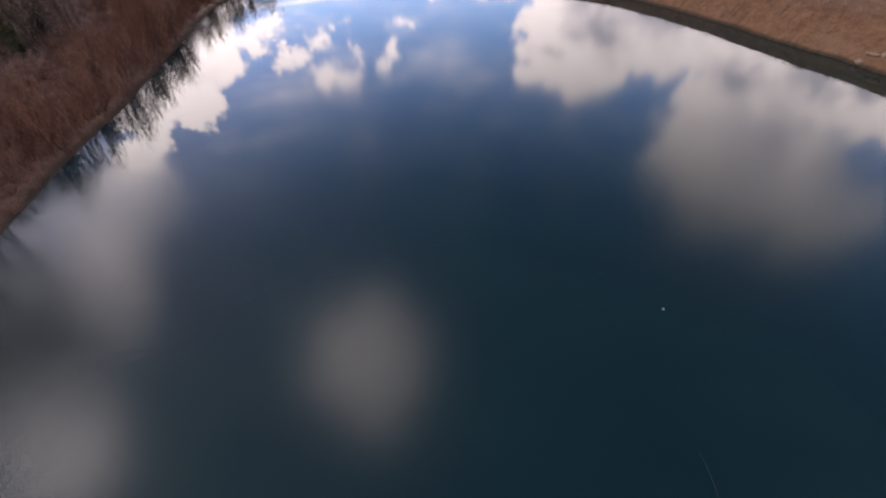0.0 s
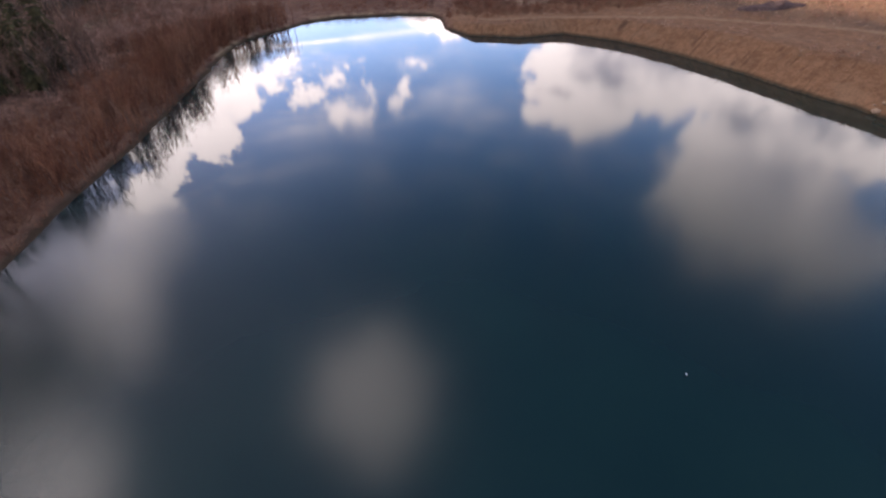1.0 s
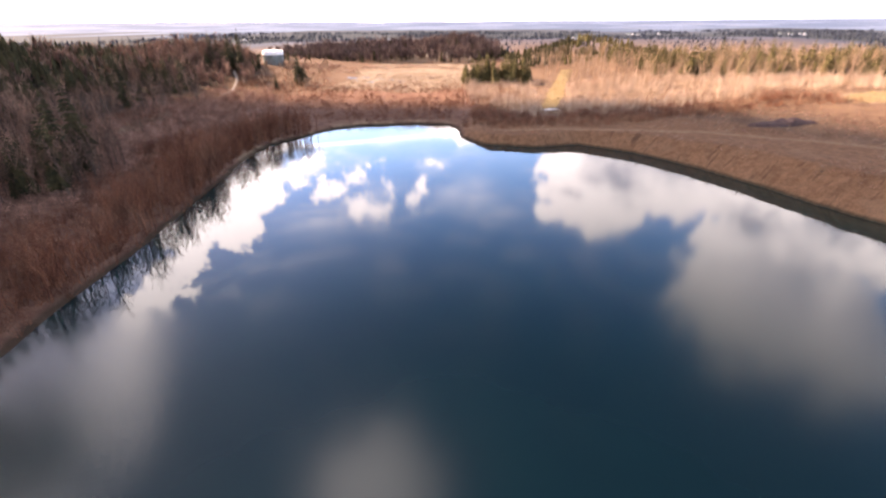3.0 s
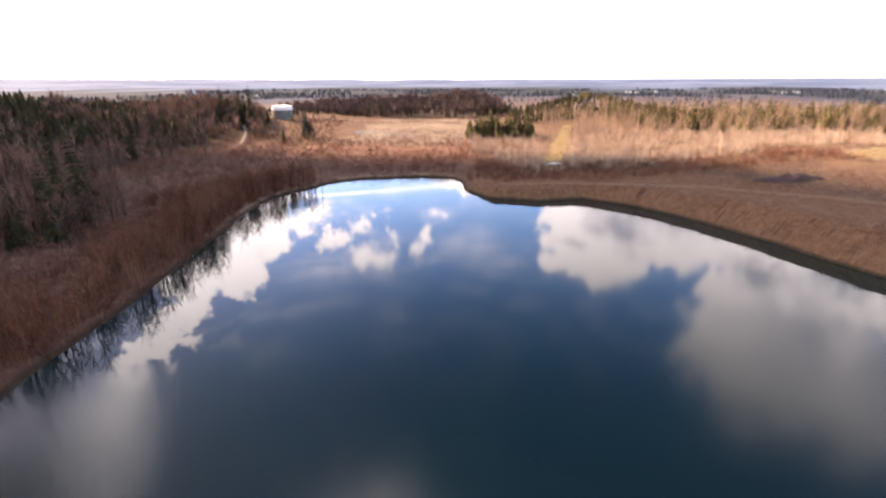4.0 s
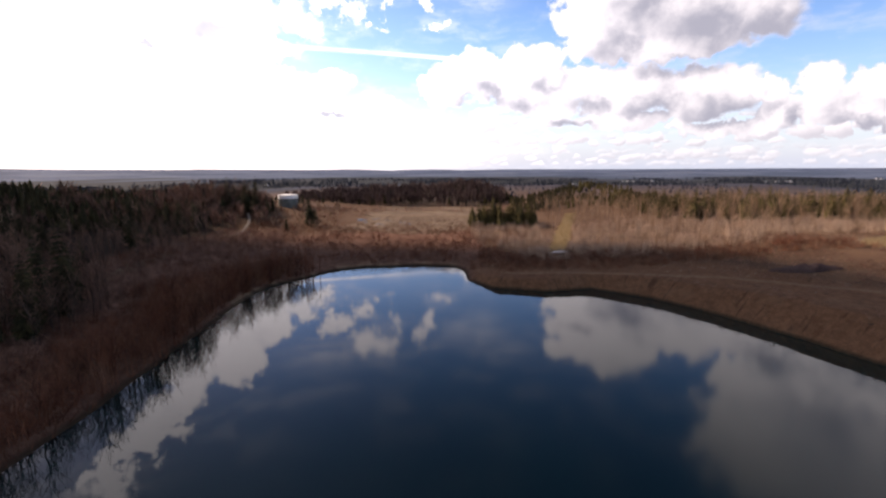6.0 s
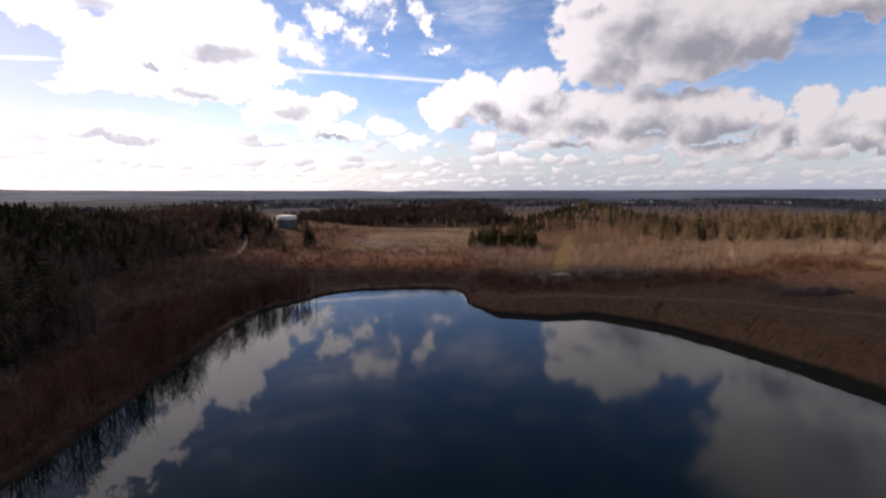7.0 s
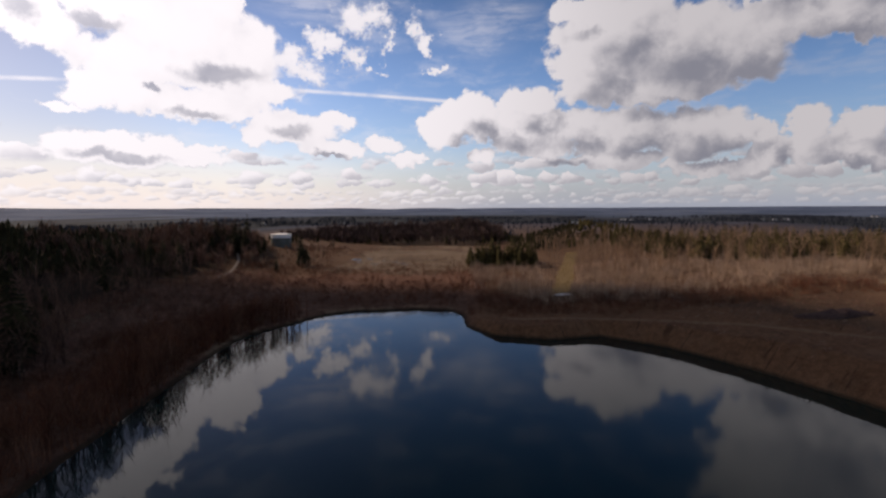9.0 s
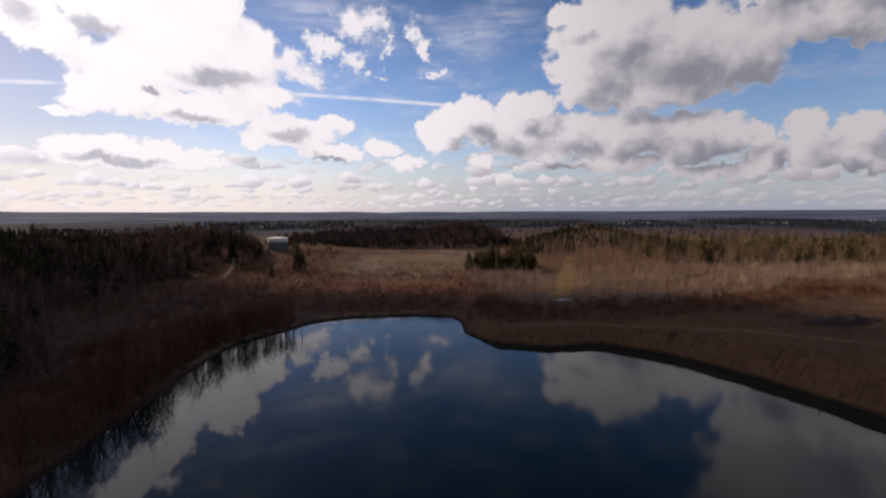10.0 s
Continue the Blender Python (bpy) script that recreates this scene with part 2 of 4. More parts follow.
N.join(N.m("MULTIPLY", N.step(el, radians(10), radians(40), 0.152, 0.038), N.step(az, radians(-20), radians(-46), 1.0, 0.66)), blue.node.inputs["Scale"])
blue = N.put("ShaderNodeHueSaturation", {"Color": blue, "Saturation": 1.3}).outputs[0]
blue = N.mix(1.0, blue, N.mix(N.step(el, radians(16), radians(40)), (0.94, 0.97, 1.06), (0.82, 0.99, 1.10)), "MULTIPLY")
halo = N.v("SCALE", (0.22, 0.25, 0.34))
N.join(N.m("MULTIPLY", glow, N.step(el, radians(12), radians(24), 0.3, 0.32)), halo.node.inputs["Scale"])
blue = N.v("ADD", blue, halo)
blue = N.mix(haze, blue, N.mix(N.step(az, radians(-34), radians(12)), (1.10, 1.17, 1.24), (0.39, 0.52, 0.69)))
blue = N.mix(N.m("MAXIMUM", N.m("MAXIMUM", veil, leftward), trail), blue, lit)
whole = N.mix(cover, blue, white)
back = N.put("ShaderNodeBackground", {"Color": whole, "Strength": 1.0})
N.put("ShaderNodeOutputWorld", {"Surface": back.outputs[0]})


# ---- materials ----
def material(name):
    mat = bpy.data.materials.new(name)
    mat.use_nodes = True
    return mat, Nodes(mat.node_tree)


def finish(n, color, rough=0.9, bump=None, strength=0.3, distance=0.05, gleam=0.04, **more):
    ins = {"Base Color": color if isinstance(color, bpy.types.NodeSocket) else (*color, 1), "Roughness": rough, "Specular IOR Level": 0.5 if "IOR" in more else gleam}
    ins.update(more)
    b = n.put("ShaderNodeBsdfPrincipled", ins)
    if bump is not None:
        bp = n.put("ShaderNodeBump", {"Height": bump, "Strength": strength, "Distance": distance})
        n.t.links.new(bp.outputs[0], b.inputs["Normal"])
    n.put("ShaderNodeOutputMaterial", {"Surface": b.outputs[0]})
    return b


def plant(name, a, b, c, rough=0.85, scale=0.12, uneven=1.0):
    """Bark, twig or needle colour: a to b by plant or piece, c in patches over the ground; uneven: how strongly it is mottled."""
    mat, n = material(name)
    pos = n.put("ShaderNodeNewGeometry")
    rnd = n.m("FRACT", n.m("ADD", pos.outputs["Random Per Island"], n.put("ShaderNodeObjectInfo").outputs["Random"]))
    col = n.mix(rnd, a, b)
    patch = n.step(n.noise(pos.outputs["Position"], scale, 3.0), 0.42, 0.68)
    col = n.mix(n.m("MULTIPLY", patch, 0.7), col, c)
    blotch = n.noise(n.v("MULTIPLY", pos.outputs["Position"], (1.0, 1.0, 0.3)), 0.34, 2.0)
    col = n.mix(1.0, col, n.mix(n.step(blotch, 0.32, 0.66), (1 - 0.46 * uneven, 1 - 0.49 * uneven, 1 - 0.50 * uneven), (1 + 0.46 * uneven, 1 + 0.42 * uneven, 1 + 0.38 * uneven)), "MULTIPLY")
    fine = n.noise(pos.outputs["Position"], 2.3, 3.0)
    col = n.mix(n.step(fine, 0.3, 0.7, 0.35, 0.0), col, (0.02, 0.014, 0.01))
    finish(n, col, rough, fine, 0.3, 0.03)
    return mat


SHRUB = plant("shrub_twigs", (0.105, 0.038, 0.023), (0.200, 0.086, 0.050), (0.21, 0.115, 0.074))
BIRCH = plant("sapling_twigs", (0.39, 0.275, 0.196), (0.56, 0.43, 0.32), (0.44, 0.30, 0.208), uneven=0.4)
TWIG = plant("bare_twigs", (0.112, 0.062, 0.046), (0.235, 0.143, 0.106), (0.172, 0.096, 0.064))
BARK = plant("bark", (0.05, 0.034, 0.026), (0.14, 0.10, 0.08), (0.07, 0.046, 0.033))
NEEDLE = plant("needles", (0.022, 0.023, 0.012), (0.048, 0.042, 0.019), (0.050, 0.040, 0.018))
# olive pine needles, lighter than NEEDLE with sunlight put into the colour
NEEDLE_SUNNY = plant("needles_pine_sunlit", (0.042, 0.038, 0.015), (0.085, 0.070, 0.027), (0.085, 0.066, 0.028))
# trees of the plain, with the blue of the haze mixed into their colour
HAZED_WOOD = plant("hazed_woods", (0.018, 0.026, 0.040), (0.040, 0.048, 0.066), (0.030, 0.038, 0.056), scale=0.01)
REED = plant("dry_grass", (0.24, 0.178, 0.124), (0.33, 0.255, 0.185), (0.185, 0.138, 0.085))
RIDE = plant("ride_grass", (0.24, 0.178, 0.080), (0.36, 0.27, 0.135), (0.20, 0.16, 0.066))
RIDGE = plant("ridge_twigs", (0.085, 0.055, 0.050), (0.14, 0.094, 0.084), (0.075, 0.055, 0.045))
ROSY = plant("rosy_twigs", (0.25, 0.137, 0.100), (0.40, 0.245, 0.182), (0.29, 0.165, 0.112))
RUSSET = plant("pinkish_twigs", (0.225, 0.128, 0.092), (0.345, 0.215, 0.158), (0.25, 0.148, 0.100))
GOLD = plant("russet_twigs", (0.22, 0.142, 0.094), (0.37, 0.255, 0.170), (0.26, 0.170, 0.106), uneven=0.6)


def ground_material():
    mat, n = material("ground")
    geo = n.put("ShaderNodeNewGeometry")
    pos = geo.outputs["Position"]
    big, mid, fine = n.noise(pos, 0.035, 4.0), n.noise(pos, 0.3, 4.0), n.noise(pos, 2.6, 5.0, 0.65)
    zone = {k: n.put("ShaderNodeAttribute", attribute_name=k).outputs["Fac"] for k in ("meadow", "spoil", "strip", "far", "wood", "scrub", "along", "rise", "face", "sand")}

    def mask(k, soft=0.35):
        return n.step(n.m("ADD", zone[k], n.m("MULTIPLY", n.m("SUBTRACT", mid, 0.5), 0.7)), 0.5 - soft, 0.5 + soft)

    col = n.mix(n.step(big, 0.35, 0.65), (0.122, 0.076, 0.050), (0.095, 0.056, 0.037))
    col = n.mix(n.step(mid, 0.4, 0.75, 0.0, 0.6), col, (0.14, 0.090, 0.052))
    col = n.mix(mask("scrub"), col, n.mix(n.step(mid, 0.4, 0.65), (0.120, 0.062, 0.042), (0.17, 0.095, 0.065)))
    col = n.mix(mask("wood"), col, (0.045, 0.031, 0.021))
    meadow = n.mix(n.step(big, 0.35, 0.6), (0.195, 0.146, 0.108), (0.145, 0.104, 0.077))
    meadow = n.mix(n.step(mid, 0.45, 0.7, 0.0, 0.7), meadow, (0.10, 0.072, 0.032))
    col = n.mix(mask("meadow"), col, meadow)
    # raw sandy fill, washed down the slope in streaks
    streak = n.noise(n.put("ShaderNodeCombineXYZ", {0: zone["along"], 1: n.m("MULTIPLY", zone["rise"], 0.5), 2: 0.0}).outputs[0], 0.38, 5.0, 0.65)
    clump = n.noise(pos, 0.55, 5.0, 0.65)
    spoil = n.mix(n.step(clump, 0.35, 0.65), (0.155, 0.077, 0.040), (0.215, 0.114, 0.062))
    spoil = n.mix(n.m("MULTIPLY", n.step(streak, 0.34, 0.56, 0.22, 0.0), zone["face"]), spoil, (0.055, 0.029, 0.017))
    spoil = n.mix(n.m("MULTIPLY", n.step(n.noise(pos, 0.11, 4.0), 0.52, 0.66), 0.5), spoil, (0.215, 0.125, 0.072))
    crack = n.noise(n.put("ShaderNodeCombineXYZ", {0: zone["along"], 1: n.m("MULTIPLY", zone["rise"], 0.10), 2: 3.0}).outputs[0], 0.9, 3.0, 0.6)
    spoil = n.mix(n.m("MULTIPLY", n.step(crack, 0.60, 0.70, 0.0, 0.6), zone["face"]), spoil, (0.045, 0.024, 0.015))
    spoil = n.mix(n.step(mid, 0.5, 0.75, 0.0, 0.35), spoil, (0.07, 0.04, 0.025))
    col = n.mix(mask("spoil"), col, spoil)
    col = n.mix(n.m("MULTIPLY", zone["sand"], n.step(mid, 0.35, 0.6)), col, (0.30, 0.21, 0.13))
    col = n.mix(mask("strip", 0.2), col, n.mix(fine, (0.135, 0.098, 0.050), (0.215, 0.155, 0.082)))
    # distance haze put into the ground colour, bluer and paler further out
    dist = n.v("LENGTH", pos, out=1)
    hazecol = n.mix(n.step(n.noise(pos, 0.006, 5.0), 0.42, 0.6), (0.022, 0.031, 0.050), (0.042, 0.053, 0.076))
    haze_hills = n.mix(n.step(n.noise(pos, 0.0025, 5.0), 0.42, 0.6), (0.060, 0.085, 0.138), (0.098, 0.128, 0.190))
    hazecol = n.mix(n.step(dist, 1000.0, 3000.0), hazecol, haze_hills)
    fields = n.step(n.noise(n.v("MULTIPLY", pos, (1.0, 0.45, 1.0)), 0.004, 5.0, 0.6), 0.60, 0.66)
    hazecol = n.mix(n.m("MULTIPLY", fields, 0.5), hazecol, (0.13, 0.14, 0.16))
    col = n.mix(zone["far"], col, hazecol)
    wet = n.step(n.put("ShaderNodeSeparateXYZ", {0: pos}).outputs[2], 0.25, 1.0, 0.7, 0.0)
    col = n.mix(wet, col, (0.020, 0.020, 0.013))
    col = n.mix(n.step(fine, 0.35, 0.65, 0.4, 0.0), col, n.mix(1.0, col, (0.35, 0.33, 0.32), "MULTIPLY"))
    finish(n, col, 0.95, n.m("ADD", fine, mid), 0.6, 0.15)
    return mat


def water_material():
    mat, n = material("lake_water")
    pos = n.put("ShaderNodeNewGeometry").outputs["Position"]
    ripple = n.noise(n.v("MULTIPLY", pos, (1.0, 1.25, 1.0)), 5.0, 1.0, 0.6)
    slow = n.noise(pos, 0.35, 2.0, 0.5)
    gust = n.step(n.noise(pos, 0.02, 2.0), 0.45, 0.62)
    sepx = n.put("ShaderNodeSeparateXYZ", {0: pos}).outputs[0]
    near_left = n.step(sepx, -44.0, -24.0, 1.0, 0.0)
    near_left = n.m("MULTIPLY", near_left, n.step(n.put("ShaderNodeSeparateXYZ", {0: pos}).outputs[1], 60.0, 84.0, 1.0, 0.0))
    amount = n.m("ADD", n.m("MULTIPLY", near_left, 4.5), n.m("MULTIPLY", gust, 0.12))
    height = n.m("ADD", n.m("MULTIPLY", n.m("SUBTRACT", ripple, 0.5), amount), n.m("MULTIPLY", slow, 0.3))
    murk = n.mix(n.step(n.noise(pos, 0.03, 3.0), 0.35, 0.7), (0.0019, 0.0135, 0.0140), (0.0026, 0.0170, 0.0162))
    sepy = n.put("ShaderNodeSeparateXYZ", {0: pos}).outputs[1]
    murk = n.mix(n.step(sepx, 55.0, 100.0, 0.0, 0.8), murk, (0.0030, 0.0200, 0.0165))
    sheltered = n.m("MAXIMUM", n.step(sepx, -56.0, -22.0, 0.85, 0.0), n.step(sepx, 58.0, 92.0, 0.0, 0.6))
    gloss = n.m("MULTIPLY", n.step(sepy, 15.0, 150.0, 0.17, 0.05), n.m("SUBTRACT", 1.0, sheltered))
    finish(n, murk, gloss, height, 0.10, 0.04, IOR=1.333)
    return mat


def plain(name, a, b, scale=1.5, rough=0.7, bump=0.2, **more):
    """A surface of colour a with weathered patches of b."""
    mat, n = material(name)
    pos = n.put("ShaderNodeTexCoord").outputs["Object"]
    f = n.noise(pos, scale, 5.0, 0.6)
    g = n.noise(pos, scale * 9, 3.0)
    col = n.mix(n.step(f, 0.4, 0.7), a, b)
    col = n.mix(n.step(g, 0.3, 0.6, 0.25, 0.0), col, tuple(v * 0.5 for v in b))
    finish(n, col, rough, n.m("ADD", f, g), bump, 0.02, **more)
    return mat


GROUND, WATER = ground_material(), water_material()
GRAVEL = plain("track_gravel", (0.22, 0.135, 0.078), (0.165, 0.095, 0.055), 0.5, 0.95, 0.5)
PALE = plain("pale_gravel", (0.62, 0.59, 0.55), (0.46, 0.42, 0.38), 0.6, 0.9, 0.4)
WESTROAD = plain("west_gravel", (0.30, 0.26, 0.22), (0.20, 0.165, 0.135), 0.6, 0.9, 0.4)
ROCK = plain("pale_rock", (0.27, 0.18, 0.12), (0.18, 0.115, 0.075), 1.2, 0.9, 0.6)
SOIL = plain("dark_soil", (0.085, 0.056, 0.050), (0.055, 0.034, 0.030), 0.6, 0.95, 0.6)
POOL = plain("pool_water", (0.02, 0.022, 0.02), (0.03, 0.03, 0.026), 0.5, 0.05, 0.02, IOR=1.333)
WHITE = plain("white_paint", (0.80, 0.80, 0.78), (0.66, 0.66, 0.63), 0.4, 0.5, 0.05)
PLASTER = plain("pale_plaster", (0.36, 0.37, 0.40), (0.28, 0.29, 0.32), 0.4, 0.8, 0.05)
ROPE = plain("wet_rope", (0.045, 0.055, 0.055), (0.03, 0.038, 0.038), 2.0, 0.6, 0.1)
GREYWALL = plain("tank_wall_paint", (0.15, 0.165, 0.155), (0.10, 0.11, 0.10), 0.25, 0.6, 0.05)


# ---- lie of the land ----
SHORE = np.array([(-60, -120), (-64, -50), (-66, 0), (-68, 54), (-70, 75), (-71, 95), (-73, 124), (-76, 150), (-79, 178), (-78, 198),
                  (-69, 213), (-61, 228), (-50, 236), (-24, 241), (-8, 239), (-3, 230), (-1, 212), (9, 199), (28, 195), (45, 200),
                  (61, 189), (70, 178), (80, 163), (88, 148), (94, 133), (102, 118), (112, 95), (120, 50), (122, -20), (108, -100),
                  (40, -150), (-30, -155)], float)


def hash2(i, j, seed):
    h = (i * 374761393 + j * 668265263 + seed * 974711) & 0x7FFFFFFF
    h = ((h ^ (h >> 13)) * 1274126177) & 0x7FFFFFFF
    return ((h ^ (h >> 16)) & 0xFFFF) / 65535.0


def vnoise(x, y, size, seed=0, octaves=4):
    """Smooth noise from -1 to 1 with features of that size in metres."""
    out, amp, total = np.zeros_like(x, float), 1.0, 0.0
    for o in range(octaves):
        u, w = x / size * 2 ** o, y / size * 2 ** o
        i, j = np.floor(u).astype(np.int64), np.floor(w).astype(np.int64)
        fx, fy = u - i, w - j
        fx, fy = fx * fx * (3 - 2 * fx), fy * fy * (3 - 2 * fy)
        s = seed + 17 * o
        top = hash2(i, j, s) * (1 - fx) + hash2(i + 1, j, s) * fx
        low_ = hash2(i, j + 1, s) * (1 - fx) + hash2(i + 1, j + 1, s) * fx
        out += amp * (2 * (top * (1 - fy) + low_ * fy) - 1)
        total, amp = total + amp, amp * 0.5
    return out / total


def smooth(v, lo, hi):
    u = np.clip((v - lo) / (hi - lo), 0, 1)
    return u * u * (3 - 2 * u)


def shore_distance(x, y):
    """Metres from the shoreline, positive on land."""
    return shore_frame(x, y)[0]


def shore_frame(x, y):
    """Metres from the shoreline, and metres along it."""
    best, inside, along, run = np.full(x.shape, 1e9), np.zeros(x.shape, bool), np.zeros(x.shape), 0.0
    for (ax, ay), (bx, by) in zip(SHORE, np.roll(SHORE, -1, 0)):
        dx, dy = bx - ax, by - ay
        u = np.clip(((x - ax) * dx + (y - ay) * dy) / (dx * dx + dy * dy), 0, 1)
        away = np.hypot(x - ax - u * dx, y - ay - u * dy)
        side = math.hypot(dx, dy)
        along = np.where(away < best, run + u * side, along)
        best, run = np.minimum(best, away), run + side
        if dy:
            inside ^= ((ay > y) != (by > y)) & (x < dx * (y - ay) / dy + ax)
    return np.where(inside, -best, best), along


def bell(x, y, cx, cy, rx, ry):
    return np.exp(-((x - cx) / rx) ** 2 - ((y - cy) / ry) ** 2)


def height(x, y):
    """The height of the ground over the lake's level."""
    x, y = np.asarray(x, float), np.asarray(y, float)
    d, along = shore_frame(x, y)
    d = d + 1.3 * vnoise(x, y, 9, 3, 3) * smooth(np.abs(d), 0, 1.5) + 0.5 * vnoise(x, y, 3, 5, 2)
    right = smooth(x, -8, 12) * smooth(y, 320, 230)
    right = np.maximum(right, smooth(x, 40, 90) * smooth(y, 420, 250))
    # low bank on the west and north
    soft = 1.3 * smooth(d, -0.2, 2.2) + 1.4 * smooth(d, 2, 22) + 1.6 * smooth(d, 20, 90)
    # tipped fill on the east, with a bench on top
    top = 3.2 + 0.056 * np.clip(x - 20, 0, 110) + 0.4 * vnoise(x, y, 26, 9, 3)
    run = top * 1.35
    gully = vnoise(along, d * 0.05, 5.0, 21, 3)
    face = np.clip(d / run, 0, 1)
    steep = top * (face ** 0.92) + (1.0 * gully + 0.55 * vnoise(x, y, 4, 27, 3)) * np.sin(np.pi * face)
    steep = steep + 3.2 * smooth(d, 45, 130) * smooth(x, 60, 160) + 0.5 * vnoise(x, y, 12, 31, 3) * smooth(d, run + 8, run + 22)
    h = soft * (1 - right) + steep * right
    # wooded hill on the west
    h = h + 30 * bell(x, y, -270, 205, 88, 175) * smooth(d, 12, 60) + 12 * bell(x, y, -196, 368, 42, 52)
    h = h + 5.0 * bell(x, y, -170, 440, 90, 60)
    # ridges behind the meadow
    h = h + 10 * bell(x, y, -90, 590, 110, 50) * (1 + 0.25 * vnoise(x, y, 60, 41, 2)) + 9 * bell(x, y, -5, 590, 45, 45) * (1 + 0.25 * vnoise(x, y, 60, 41, 2))
    h = h + 20 * bell(x, y, 114, 500, 55, 50)
    h = h + 8 * bell(x, y, 230, 410, 190, 85)
    h = h + 0.35 * vnoise(x, y, 18, 51, 3) * smooth(d, 4, 15)
    # the wide country beyond falls away and rises to far hills
    r = np.hypot(x, y)
    far = smooth(r, 560, 900)
    wide = -14 + 13 * vnoise(x, y, 420, 61, 3) + 44 * smooth(r, 1900, 4700) + 13 * vnoise(x, y, 800, 71, 4) * smooth(r, 1300, 2300) * smooth(r, 4900, 4300)
    # a long fell on the western skyline, blue through the painted haze
    wide = wide + 50 * bell(x, y, -3600, 2900, 1500, 1100) * smooth(r, 4950, 4500)
    h = h * (1 - far) + wide * far
    bed = -0.35 - 7 * smooth(-d, 0, 14)
    return np.where(d < 0, np.minimum(bed * smooth(-d, -0.2, 1.0), -0.02), np.maximum(h, 0.06))


def mesh_from(name, verts, faces, mat, smooth_shade=False):
    me = bpy.data.meshes.new(name)
    verts, faces = np.asarray(verts, np.float32), np.asarray(faces, np.int32)
    k = faces.shape[1]
    me.vertices.add(len(verts))
    me.vertices.foreach_set("co", verts.ravel())
    me.loops.add(faces.size)
    me.loops.foreach_set("vertex_index", faces.ravel())
    me.polygons.add(len(faces))
    me.polygons.foreach_set("loop_start", np.arange(0, faces.size, k, dtype=np.int32))
    me.polygons.foreach_set("use_smooth", np.full(len(faces), smooth_shade))
    me.update(calc_edges=True)
    me.materials.append(mat)
    return me


def spaced(lo, hi, step, reach):
    """Even steps from lo to hi, then growing ones out to +-reach."""
    core = list(np.arange(lo, hi + 0.01, step))
    for sign, line in ((1, core), (-1, core)):
        s = step
        while sign * (line[-1] if sign > 0 else line[0]) < reach:
            s *= 1.13
            if sign > 0:
                line.append(min(line[-1] + s, reach))
            else:
                line.insert(0, max(line[0] - s, -reach))
    return np.array(core)


def grid_faces(nx, ny):
    i, j = np.meshgrid(np.arange(nx - 1), np.arange(ny - 1), indexing="ij")
    a = (i * ny + j).ravel()
    return np.stack([a, a + ny, a + ny + 1, a + 1], 1)


def in_strip(x, y):
    """The mown grass ride through the thicket."""
    c = 43.0 + (y - 262) * 0.25
    return smooth(np.abs(x - c) + 1.6 * vnoise(x, y, 9, 67, 3), 5.4, 3.6) * smooth(y, 255, 262) * smooth(y, 425, 395)


def field_rim(x, y):
    """1 at the rim of the small pale field on the east, less inside."""
    return np.hypot((x - 203) / 38, (y - 240 - 0.25 * (x - 203)) / 17) + 0.12 * vnoise(x, y, 12, 61, 2)


def in_meadow(x, y):
    m = smooth(x, -100 + 12 * vnoise(x, y, 25, 73, 2), -76 + 12 * vnoise(x, y, 25, 73, 2)) * smooth(x, 32, 5) * smooth(y + 16 * vnoise(x, y, 22, 79, 2), 312, 345) * smooth(y + 18 * vnoise(x, y, 30, 53, 2), 470, 425)
    return np.maximum(m, smooth(field_rim(x, y), 1.15, 0.85))


# pools of meltwater in the meadow: place and half sizes
POOLS = [(-85, 384, 4.6, 2.6), (-75, 389, 3.0, 1.6), (-63, 381, 3.0, 1.5), (-67, 364, 3.2, 1.5), (-53, 373, 2.6, 1.4), (-46, 362, 2.4, 1.2), (-79, 371, 2.0, 1.2)]


def dry(x, y):
    """Clear of the pools."""
    out = np.ones(np.shape(x), bool)
    for px, py, rx, ry in POOLS:
        out &= np.hypot((x - px) / (rx * 1.3), (y - py + 3) / (ry * 1.3 + 4)) > 1
    return out


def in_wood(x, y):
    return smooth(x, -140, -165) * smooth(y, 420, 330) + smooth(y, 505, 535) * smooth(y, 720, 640)


